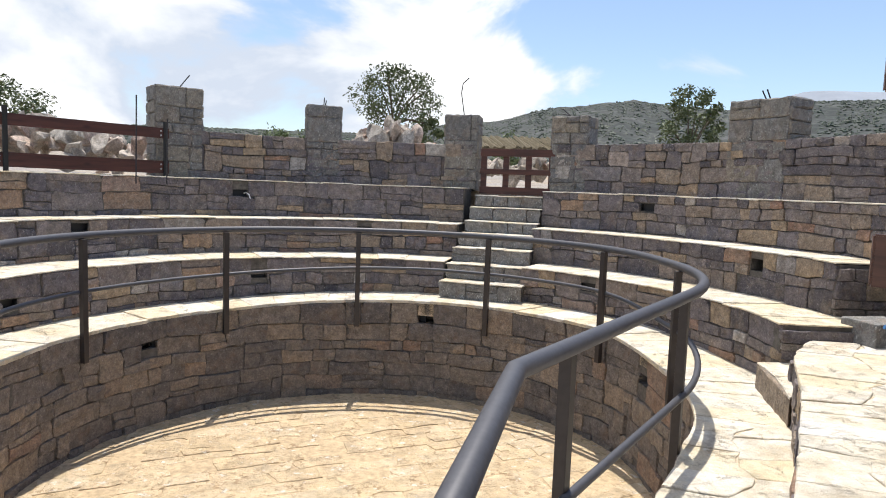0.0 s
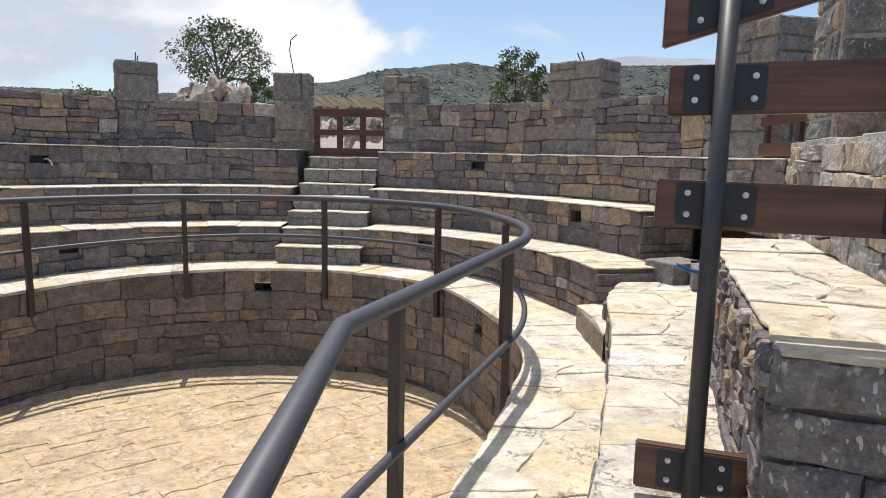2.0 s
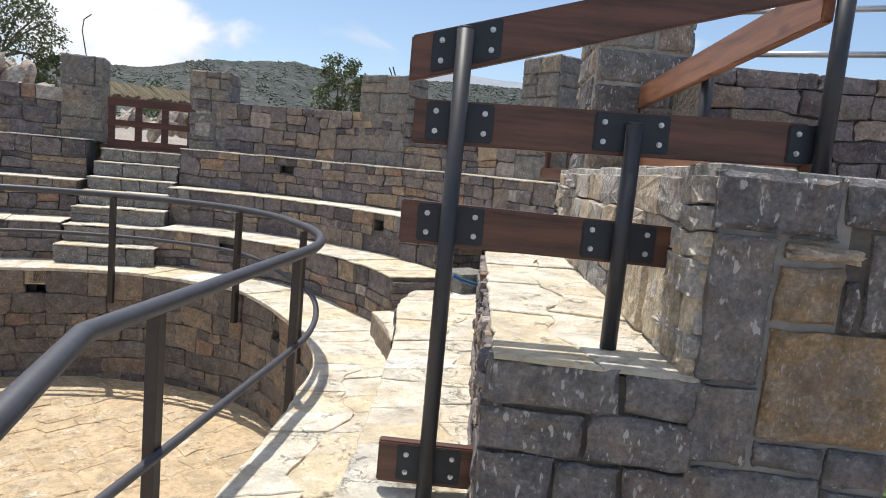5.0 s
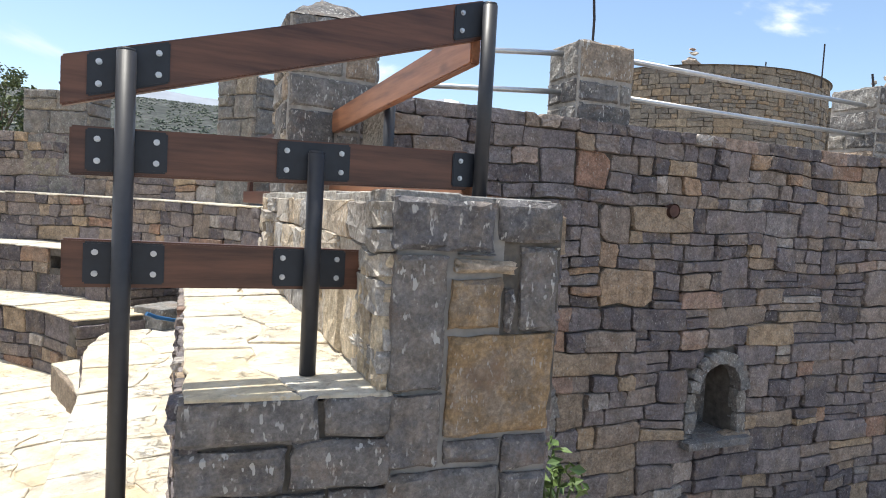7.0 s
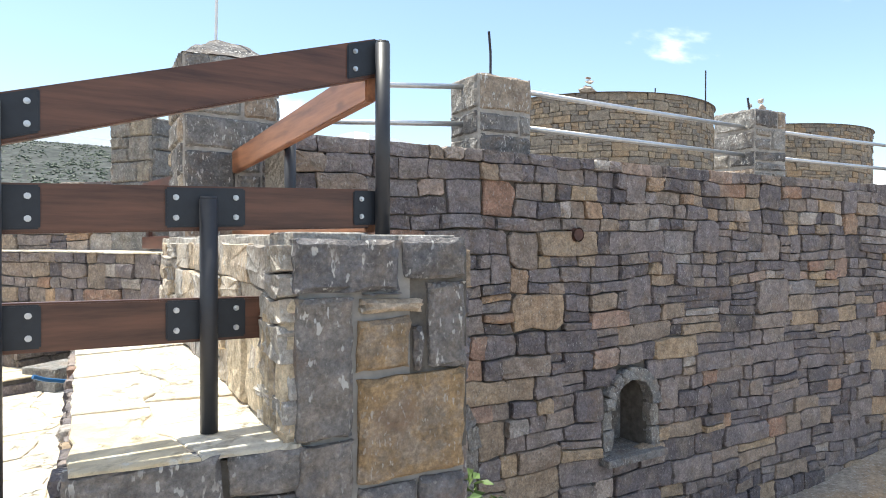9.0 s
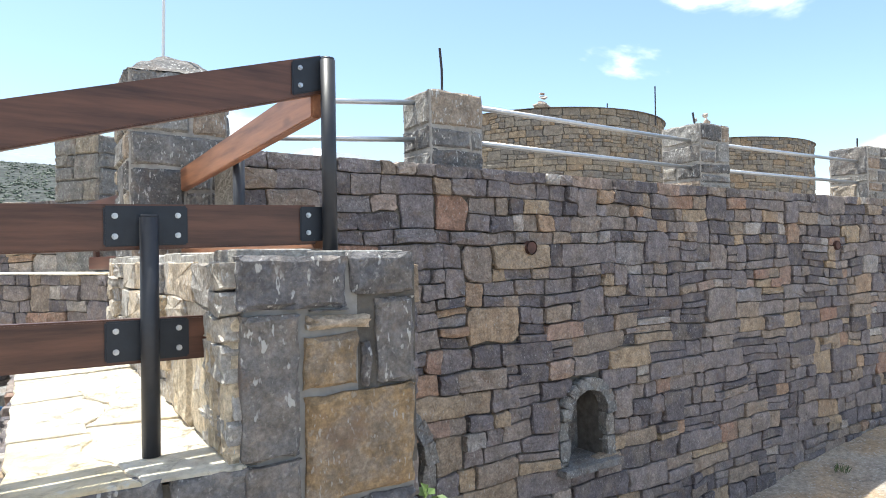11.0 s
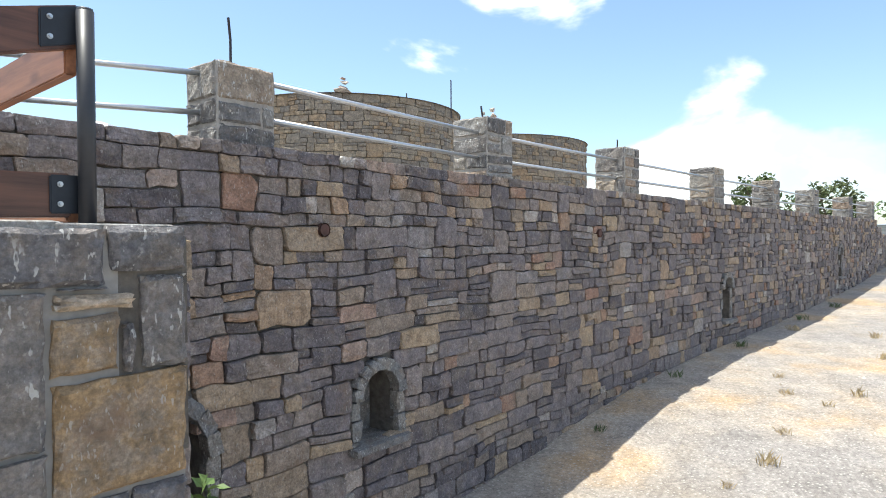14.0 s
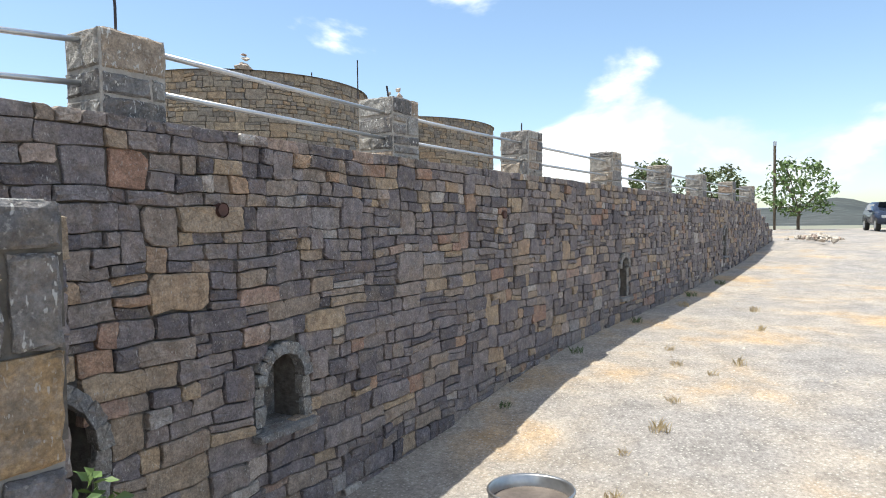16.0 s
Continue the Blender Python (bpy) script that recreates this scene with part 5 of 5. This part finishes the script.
# ---------------------------------------------------------------- lamp boxes in the seat faces, pipes and wires
def lamp_box(radius, theta, z, w=0.19, h=0.09):
    p = ring_point(radius + 0.035, theta)
    ob = thing("lamp_box", "black empty lamp box set in the stone", "lamp box", Matrix.Translation((p.x, p.y, z)) @ Matrix.Rotation(radians(theta - 90), 4, "Z"), "lamp boxes")
    bm_ = bmesh.new()
    box(bm_, pose(0, 0.03, 0), (w, 0.02, h))
    for x, s in ((-w / 2, 0), (w / 2, 0)):
        box(bm_, pose(x, 0, 0), (0.008, 0.06, h))
    for zz in (-h / 2, h / 2):
        box(bm_, pose(0, 0, zz), (w + 0.008, 0.06, 0.008))
    part("case", bm_, box_mat, ob)
    return ob


for radius, theta, z in ((WALK_R, 150.3, -0.27), (WALK_R, 82.7, -0.17), (WALK_R, 19.4, -0.24), (T2_R, 119.9, 0.29), (T2_R, 169, 0.25), (T2_R, 45.6, 0.36),
                         (T3_R, 149.4, 0.86), (T3_R, 97.2, 0.82), (T4_R, 119.9, 1.27), (T4_R, 44.5, 1.30)):
    lamp_box(radius, theta, z)
p = ring_point(T4_R - 0.04, 118.9)
bm = bmesh.new()
rod(bm, [(p.x - 0.05, p.y + 0.06, 1.27), (p.x, p.y, 1.28), (p.x + 0.05, p.y - 0.03, 1.25), (p.x + 0.065, p.y - 0.03, 1.20)], 0.008, 8)
tagged(part("conduit", bm, white_wire, None), "short white plastic conduit curling from a lamp box", "pipe")
bm = bmesh.new()
rod(bm, [(2.235, 3.30, 0.835), (2.30, 3.30, 0.806), (2.385, 3.30, 0.784), (2.48, 3.32, 0.758), (2.58, 3.36, 0.75)], 0.012, 8)
tagged(part("water_pipe", bm, cable_mat, None), "loose blue plastic water pipe at the block seat", "pipe")

# ---------------------------------------------------------------- barrel
barrel = thing("barrel", "open dull steel barrel standing on the gravel", "barrel", pose(4.62, -0.88, YARD_Z, 0, 3, 0) @ Matrix.Diagonal((1, 1, 1.075, 1)))
bm = bmesh.new()
prof = [(0.27, 0.0), (0.285, 0.02), (0.285, 0.20), (0.293, 0.215), (0.285, 0.23), (0.285, 0.40), (0.293, 0.415), (0.285, 0.43), (0.285, 0.585), (0.295, 0.60), (0.285, 0.612), (0.272, 0.60), (0.270, 0.50)]
rings = [[bm.verts.new((r * math.cos(2 * math.pi * k / 40), r * math.sin(2 * math.pi * k / 40), z)) for k in range(40)] for r, z in prof]
for u, v in zip(rings, rings[1:]):
    for k in range(40):
        bm.faces.new((u[k], u[(k + 1) % 40], v[(k + 1) % 40], v[k]))
bm.faces.new(rings[0][::-1])
part("drum", bm, barrel_mat, barrel, "", True)
bm = bmesh.new()
bmesh.ops.create_circle(bm, cap_ends=True, radius=0.272, segments=40, matrix=pose(0, 0, 0.53))
part("lid", bm, plain("rusty_lid", (0.16, 0.13, 0.11), 0.7, 0.3, spread=0.4, scale=7, relief=0.4), barrel, "sunken dented lid")


# ---------------------------------------------------------------- rocks
def rock_shape(seed):
    r_ = random.Random(seed)
    bm_ = bmesh.new()
    bmesh.ops.create_icosphere(bm_, subdivisions=2, radius=0.5)
    cuts = [(Vector((r_.uniform(-1, 1), r_.uniform(-1, 1), r_.uniform(-1, 1))).normalized(), r_.uniform(0.16, 0.34)) for _ in range(13)]
    for v in bm_.verts:
        for n, d_ in cuts:
            over = v.co.dot(n) - d_
            if over > 0:
                v.co -= n * over
        v.co += Vector((r_.uniform(-1, 1), r_.uniform(-1, 1), r_.uniform(-1, 1))) * 0.012
    me = bpy.data.meshes.new("rock")
    bm_.to_mesh(me)
    bm_.free()
    me.materials.append(rock_mat)
    return me


ROCKS = [rock_shape(600 + k) for k in range(7)]


def rock_pile(x, y, rx, ry, base, high, count, size, seed, turn=0.0):
    r_ = random.Random(seed)
    for k in range(count):
        u = k / count
        rad = math.sqrt(1 - u) if k else 0.2
        a_, d_ = r_.uniform(0, 6.283), math.sqrt(r_.random()) * rad
        dx, dy = d_ * math.cos(a_) * rx, d_ * math.sin(a_) * ry
        c_, s_ = math.cos(radians(turn)), math.sin(radians(turn))
        level = max(0.0, 1 - (dx / rx) ** 2 - (dy / ry) ** 2)
        sz = r_.uniform(*size)
        ob = new("rock", ROCKS[r_.randrange(7)])
        ob.matrix_basis = pose(x + dx * c_ - dy * s_, y + dx * s_ + dy * c_, base + high * level * r_.uniform(0.6, 1.0) + sz * 0.12, r_.uniform(0, 360), r_.uniform(0, 360), r_.uniform(0, 360)) @ Matrix.Diagonal((sz * r_.uniform(0.9, 1.5), sz, sz * r_.uniform(0.6, 0.9), 1))
        tagged(ob, "pale angular quarried rock in a rubble heap", "rock", "rubble heap")


rock_pile(-6.3, 9.4, 3.2, 1.4, 1.35, 0.8, 170, (0.25, 0.55), 611, 45)
rock_pile(-1.35, 14.0, 1.6, 1.1, 1.5, 1.15, 85, (0.28, 0.6), 612, 0)
rock_pile(1.6, 13.2, 1.6, 0.9, 1.45, 0.6, 26, (0.35, 0.6), 613, 0)
for k, (x, y, z, sz) in enumerate(((13.95, 3.95, 4.74, 0.50), (13.95, 3.95, 4.84, 0.24), (13.94, 3.94, 4.95, 0.19), (13.96, 3.96, 5.05, 0.15))):
    ob = new("rock", ROCKS[k])
    ob.matrix_basis = pose(x, y, z, 0, 0, 50 * k) @ Matrix.Diagonal((sz * 1.3, sz * 1.3, sz * (0.35 if k == 0 else 0.7), 1))
    tagged(ob, "small rock stacked in a cairn on the hut roof", "rock", "cairn")
for x, y, z0, z1 in ((14.95, 1.75, 4.3, 5.15), (15.3, 2.85, 4.6, 4.98)):
    rebar([(x, y, z0), (x, y, z1)], "thin steel rod standing on the hut roof", 0.014)
for k, (x, y, z, sz) in enumerate(((7.63, 0.20, 2.90, 0.13), (7.62, 0.21, 2.975, 0.09), (7.44, 0.30, 2.89, 0.08))):
    ob = new("rock", ROCKS[k + 2])
    ob.matrix_basis = pose(x, y, z, 0, 0, 70 * k) @ Matrix.Diagonal((sz, sz, sz, 1))
    tagged(ob, "small pinkish rock lying on a pillar top", "rock", "cairn")
# far heap of spoil by the end of the wall
rock_pile(27.5, -15.2, 1.8, 1.2, 0.58, 0.25, 40, (0.15, 0.4), 614, 0)

# thatched shelter roof past the gate
bm = bmesh.new()
for k in range(60):
    r_ = random.Random(700 + k)
    x = 0.2 + 2.0 * k / 60
    rod(bm, [(x + r_.uniform(-0.05, 0.05), 12.4, 2.42 + r_.uniform(-0.03, 0.03)), (x + 0.2 + r_.uniform(-0.1, 0.1), 11.6, 2.18 + r_.uniform(-0.04, 0.02))], 0.035, 5)
for x, y in ((0.35, 11.8), (2.3, 11.8), (0.35, 12.35), (2.3, 12.35)):
    rod(bm, [(x, y, 1.35), (x, y, 2.3)], 0.04, 8)
tagged(part("thatched_shelter", bm, plain("dry_thatch", (0.16, 0.13, 0.08), 0.95, spread=0.5, scale=30, relief=0.8), None), "low thatched shelter roof of dry brush", "shelter")


# ---------------------------------------------------------------- trees, bushes and weeds
def leaves(bm_, centre, radius, count, size, r_):
    for _ in range(count):
        d_ = Vector((r_.gauss(0, 1), r_.gauss(0, 1), r_.gauss(0, 1))).normalized() * radius * r_.random() ** 0.45
        p_ = centre + Vector((d_.x, d_.y, d_.z * 0.8))
        n = Vector((r_.uniform(-1, 1), r_.uniform(-1, 1), r_.uniform(0.1, 1))).normalized()
        t_ = n.orthogonal().normalized()
        t_ = Matrix.Rotation(r_.uniform(0, 6.28), 3, n) @ t_
        b_ = n.cross(t_)
        s_ = size * r_.uniform(0.7, 1.3)
        q = [bm_.verts.new(p_ + t_ * s_), bm_.verts.new(p_ + b_ * s_ * 0.5 + n * s_ * 0.12), bm_.verts.new(p_ - t_ * s_), bm_.verts.new(p_ - b_ * s_ * 0.5 + n * s_ * 0.12)]
        bm_.faces.new(q)


def tree(x, y, z, high, wide, seed, mat, label, leaf=0.07, clumps=34, per=85, trunk=0.4):
    r_ = random.Random(seed)
    ob = thing("tree", label, "tree", pose(x, y, z))
    wood_, crown = bmesh.new(), bmesh.new()
    fork = Vector((r_.uniform(-0.1, 0.1), r_.uniform(-0.1, 0.1), high * trunk))
    girth = high * 0.022
    rod(wood_, [(0, 0, -0.2), fork * 0.5 + Vector((girth, 0, 0)), fork], girth, 8)
    for k in range(clumps):
        a_ = 2.4 * k
        u = (k + 0.5) / clumps
        rad = wide / 2 * math.sqrt(r_.uniform(0.1, 1.0)) * (0.55 + 0.45 * math.sin(math.pi * min(1, u * 0.9 + 0.15)))
        tip = Vector((rad * math.cos(a_), rad * math.sin(a_), high * (trunk + 0.02 + (0.92 - trunk) * u)))
        if k % 3 == 0:
            midp = fork.lerp(tip, 0.5) + Vector((0, 0, high * 0.04))
            rod(wood_, [fork, midp, tip], girth * 0.35, 5)
        leaves(crown, tip, wide * r_.uniform(0.11, 0.19), per, leaf, r_)
    part("trunk", wood_, bark, ob)
    part("crown", crown, mat, ob)
    return ob


tree(-2.15, 23.9, 2.2, 3.6, 3.0, 801, leaf_dark, "dark green oak tree beyond the boundary wall", 0.060, 34, 120)
tree(-0.75, 24.4, 2.2, 1.75, 1.6, 802, leaf_dark, "low dark green oak bush beyond the wall", 0.08, 16, 70, 0.15)
tree(6.9, 19.2, 1.9, 2.75, 1.9, 803, leaf_dark, "green oak tree past the boundary wall", 0.055, 28, 125, 0.2)
tree(8.6, 18.5, 1.9, 2.0, 1.2, 804, leaf_dark, "small oak tree past the boundary wall", 0.075, 16, 60, 0.2)
tree(-11.9, 16.6, 1.8, 1.95, 3.4, 805, leaf_dark, "spreading oak bush past the rubble heap", 0.060, 30, 130, 0.1)
tree(40.4, -21.2, 0.95, 4.3, 4.4, 806, leaf_bright, "bright green fig tree at the edge of the yard", 0.15, 30, 42, 0.22)
tree(33.6, -10.4, 1.0, 3.6, 3.2, 807, leaf_green, "green bush tree past the long wall", 0.13, 26, 60, 0.1)
tree(36.0, -14.6, 1.0, 3.4, 3.2, 808, leaf_dark, "dark green tree past the long wall", 0.13, 26, 60, 0.1)
tree(2.6, 30.0, 2.3, 1.6, 2.6, 809, leaf_green, "low scrub bush on the slope", 0.09, 16, 60, 0.1)
tree(-7.5, 30.0, 2.2, 1.6, 3.0, 810, leaf_green, "low scrub bush on the slope", 0.09, 18, 60, 0.1)


def tuft(x, y, size, seed, mat, label, category, blades=40):
    r_ = random.Random(seed)
    z = ground_height(x, y)
    bm_ = bmesh.new()
    for _ in range(blades):
        a_, lean = r_.uniform(0, 6.283), r_.uniform(0.15, 0.9)
        b_ = Vector((r_.uniform(-1, 1), r_.uniform(-1, 1), 0)) * size * 0.45
        d_ = Vector((math.cos(a_), math.sin(a_), 0))
        h = size * r_.uniform(0.3, 0.7)
        w_ = Vector((-d_.y, d_.x, 0)) * size * 0.02
        tip = b_ + d_ * h * lean + Vector((0, 0, h))
        vs_ = [bm_.verts.new(v) for v in (b_ - w_, b_ + w_, b_ + d_ * h * lean * 0.4 + Vector((0, 0, h * 0.6)) + w_ * 0.7, tip)]
        bm_.faces.new(vs_)
    ob = part("grass_tuft", bm_, mat, None)
    ob.matrix_basis = pose(x, y, z - 0.01)
    return tagged(ob, label, category, "grass tufts")


for k, (x, y, s_) in enumerate(((6.7, -2.0, 0.16), (7.15, -2.5, 0.30), (9.3, -3.4, 0.22), (9.2, -4.2, 0.28), (5.8, -1.7, 0.25), (8.8, -3.7, 0.18), (13.6, -6.4, 0.3), (10.2, -3.6, 0.2), (14.5, -5.3, 0.3), (7.9, -2.9, 0.2), (11.6, -5.6, 0.25))):
    tuft(x, y, s_ * 0.7, 850 + k, straw, "dry yellow grass tuft on the gravel", "grass")
for k, (x, y, s_) in enumerate(((12.6, -3.75, 0.35), (16.0, -6.0, 0.4), (18.0, -7.5, 0.4), (10.2, -2.2, 0.3), (8.1, -0.95, 0.25))):
    tuft(x, y, s_ * 0.6, 870 + k, leaf_green, "green weed at the foot of the long wall", "weed")
weed = thing("weed", "bright green leafy weed at the foot of the pier", "plant", pose(2.90, 1.03, -0.05))
bm = bmesh.new()
r_ = random.Random(881)
for k in range(7):
    tip = Vector((r_.uniform(-0.12, 0.12), r_.uniform(-0.12, 0.12), r_.uniform(0.28, 0.52)))
    stalk = bmesh.new()
    rod(stalk, [(0, 0, -0.75), tip * 0.5, tip], 0.006, 5)
    part("stem", stalk, leaf_green, weed)
    leaves(bm, tip, 0.08, 16, 0.035, r_)
part("foliage", bm, leaf_bright, weed)

# loose stones on the gravel
r_ = random.Random(890)
verts, faces = [], []
for k in range(900):
    u, v = r_.uniform(3.5, 16), r_.uniform(-9, 1)
    if over_wall(u, v) > -0.1:
        continue
    s_ = 0.008 + 0.03 * r_.random() ** 3
    z = ground_height(u, v)
    base = len(verts)
    for dx, dy, dz in ((1, 0, 0), (0, 1, 0.1), (-1, 0.2, 0), (0.1, -1, 0), (0.2, 0.1, 0.9), (-0.3, -0.2, 0.7)):
        verts.append((u + dx * s_ * r_.uniform(0.7, 1.2), v + dy * s_ * r_.uniform(0.7, 1.2), z - 0.004 + dz * s_))
    faces += [tuple(base + i for i in f) for f in ((0, 1, 4), (1, 5, 4), (1, 2, 5), (2, 3, 5), (3, 4, 5), (3, 0, 4))]
pebbles = mesh_object("pebbles", verts, faces, rock_mat)
tagged(pebbles, "loose pale pebbles on the gravel yard", "pebbles", "", "stuff")

# ---------------------------------------------------------------- car and pole at the end of the yard
car = thing("car", "dark blue parked estate car at the end of the yard", "car", pose(34.2, -22.6, yard_height(34.2, -22.6), 0, 0, -22))
bm = bmesh.new()
side = [(-2.1, 0.35), (-2.15, 0.75), (-1.95, 0.95), (-1.1, 1.02), (-0.45, 1.45), (0.9, 1.5), (1.75, 1.42), (2.1, 0.95), (2.15, 0.4)]
left_v = [bm.verts.new((x, -0.85 * (1.0 if z < 1.1 else 0.78), z)) for x, z in side]
right_v = [bm.verts.new((x, 0.85 * (1.0 if z < 1.1 else 0.78), z)) for x, z in side]
bm.faces.new(left_v)
bm.faces.new(right_v[::-1])
for k in range(len(side)):
    n = (k + 1) % len(side)
    bm.faces.new((left_v[k], right_v[k], right_v[n], left_v[n]))
bmesh.ops.recalc_face_normals(bm, faces=bm.faces[:])
bmesh.ops.bevel(bm, geom=bm.edges[:], offset=0.05, segments=2, affect="EDGES")
part("body", bm, car_paint, car, "", True)
for name, m, size in (("windscreen", pose(-0.80, 0, 1.25, 0, -33, 0), (0.02, 1.3, 0.5)), ("side_window", pose(0.5, -0.74, 1.22, -14, 0, 0), (1.7, 0.03, 0.3)), ("side_window", pose(0.5, 0.74, 1.22, 14, 0, 0), (1.7, 0.03, 0.3))):
    bm = bmesh.new()
    box(bm, m, size, 0.005)
    part(name, bm, glass_dark, car)
for x in (-1.35, 1.35):
    for yy in (-0.78, 0.78):
        bm = bmesh.new()
        bmesh.ops.create_cone(bm, cap_ends=True, segments=24, radius1=0.32, radius2=0.32, depth=0.2, matrix=pose(x, yy, 0.32, 90, 0, 0))
        wheel = part("wheel", bm, rubber, car)
        bm = bmesh.new()
        bmesh.ops.create_cone(bm, cap_ends=True, segments=18, radius1=0.2, radius2=0.17, depth=0.215, matrix=pose(x, yy, 0.32, 90, 0, 0))
        part("rim", bm, zinc, wheel)
for yy in (-0.6, 0.6):
    bm = bmesh.new()
    box(bm, pose(-2.12, yy, 0.72), (0.06, 0.32, 0.13), 0.02)
    part("headlight", bm, zinc, car)
    bm = bmesh.new()
    box(bm, pose(-0.75, yy * 1.62, 1.0), (0.12, 0.16, 0.12), 0.03)
    part("mirror", bm, car_paint, car)
pole = thing("utility_pole", "weathered wooden utility pole with a lamp head", "pole", pose(40.9, -20.0, 0.9))
bm = bmesh.new()
rod(bm, [(0, 0, -0.3), (0.02, 0, 5.2)], 0.08, 10)
part("mast", bm, bark, pole)
bm = bmesh.new()
box(bm, pose(0.02, 0, 5.3), (0.16, 0.16, 0.3), 0.03)
part("head", bm, zinc, pole)

# ---------------------------------------------------------------- hills and far mountains
def skyline(az, table):
    for (a0, e0), (a1, e1) in zip(table, table[1:]):
        if a0 <= az <= a1:
            t_ = (az - a0) / (a1 - a0)
            t_ = t_ * t_ * (3 - 2 * t_)
            return e0 + (e1 - e0) * t_
    return table[-1][1]


HILL = [(-180, 1.5), (-60, 2.6), (-35, 3.5), (-21, 4.1), (-8, 4.3), (2.7, 5.7), (9, 7.1), (14.9, 7.65), (19, 7.2), (22.5, 6.9), (28, 7.45), (34, 7.4), (42, 7.3), (48, 6.6), (56, 5.6), (68, 4.5), (85, 3.6), (104, 2.2), (112, 1.0), (116, 1.0), (120, 1.7), (124, 0.8), (130, 0.6), (180, 1.5)]


def hill_point(az, k, rows, near, far_, base_el):
    el = skyline(az, HILL)
    u = k / rows
    d_ = near + (far_ - near) * u
    rough = 0.25 * noise.noise((az * 0.35, u * 2.5, 1.0)) + 0.10 * noise.noise((az * 1.4, u * 7, 5.0))
    e = base_el + (el - base_el) * (1 - (1 - u) ** 1.5) + rough * el * 0.30 * math.sin(math.pi * min(1.0, u * 1.0)) + (0.06 * noise.noise((az * 2.1, 9.0, 2.0)) * el * 0.6 if k == rows else 0)
    a_ = radians(az)
    return (d_ * math.sin(a_), d_ * math.cos(a_), 1.5 + d_ * math.tan(radians(e)))


rows, cols = 26, 360
verts = [hill_point(-180 + i * 360 / cols, k, rows, 130.0, 420.0, -0.4) for k in range(rows + 1) for i in range(cols + 1)]
faces = [(k * (cols + 1) + i, k * (cols + 1) + i + 1, (k + 1) * (cols + 1) + i + 1, (k + 1) * (cols + 1) + i) for k in range(rows) for i in range(cols)]
hill = mesh_object("backdrop_hills", verts, faces, hill_mat)
for p_ in hill.data.polygons:
    p_.use_smooth = True
tagged(hill, "scrub covered limestone hills round the site", "hills", "", "structure")
r_ = random.Random(901)
verts, faces = [], []
ico = [(0, 0, 1), (0.9, 0, 0.35), (0.28, 0.85, 0.4), (-0.72, 0.53, 0.3), (-0.72, -0.53, 0.42), (0.28, -0.85, 0.33), (0.95, 0.1, -0.5), (0.1, 0.95, -0.5), (-0.9, 0.1, -0.5), (-0.2, -0.95, -0.5)]
icof = [(0, 1, 2), (0, 2, 3), (0, 3, 4), (0, 4, 5), (0, 5, 1), (1, 6, 2), (2, 6, 7), (2, 7, 3), (3, 7, 8), (3, 8, 4), (4, 8, 9), (4, 9, 5), (5, 9, 6), (5, 6, 1)]
made = 0
while made < 30000:
    az = r_.uniform(-40, 101)
    k = r_.random() ** 0.8 * rows
    if noise.noise((az * 0.9, k * 0.9, 7.0)) < r_.uniform(-0.7, 0.25):
        continue
    p_ = hill_point(az, k, rows, 130.0, 420.0, -0.4)
    s_ = r_.uniform(0.35, 0.85)
    base = len(verts)
    for x, y, z in ico:
        verts.append((p_[0] + s_ * (x + r_.uniform(-0.25, 0.25)), p_[1] + s_ * (y + r_.uniform(-0.25, 0.25)), p_[2] + s_ * 0.85 * (z + r_.uniform(-0.2, 0.2))))
    faces += [tuple(base + i for i in f) for f in icof]
    made += 1
tagged(mesh_object("scrub", verts, faces, scrub_leaf), "dark evergreen scrub dotted over the hills", "scrub", "", "stuff")

PEAK = [(-180, 0.2), (10, 0.3), (24, 7.0), (28, 8.3), (33, 8.0), (40, 7.8), (46, 8.3), (50, 9.0), (52.5, 9.6), (55, 9.2), (59, 8.4), (66, 6.8), (80, 4.0), (100, 1.5), (112, 1.0), (122, 1.3), (130, 0.5), (180, 0.2)]
verts, faces = [], []
for k in range(9):
    for i in range(241):
        az = i
        az = -10 + i * 150 / 240
        el = skyline(az, PEAK) * (k / 8) + (0.12 * noise.noise((az * 0.5, k * 0.8, 0.0)) if 0 < k else 0)
        d_ = 1500 + 100 * k
        verts.append((d_ * math.sin(radians(az)), d_ * math.cos(radians(az)), d_ * math.tan(radians(el))))
faces = [(k * 241 + i, k * 241 + i + 1, (k + 1) * 241 + i + 1, (k + 1) * 241 + i) for k in range(8) for i in range(240)]
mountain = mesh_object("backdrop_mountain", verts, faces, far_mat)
mountain.data.materials.append(snow_mat)
for p_ in mountain.data.polygons:
    p_.use_smooth = True
    k, i = divmod(p_.index, 240)
    az = -10 + i * 150 / 240
    if k == 7 and 52.0 < az < 53.2:
        p_.material_index = 1
tagged(mountain, "far mountain range with haze in its blue colour and snow patches", "mountain", "", "structure")
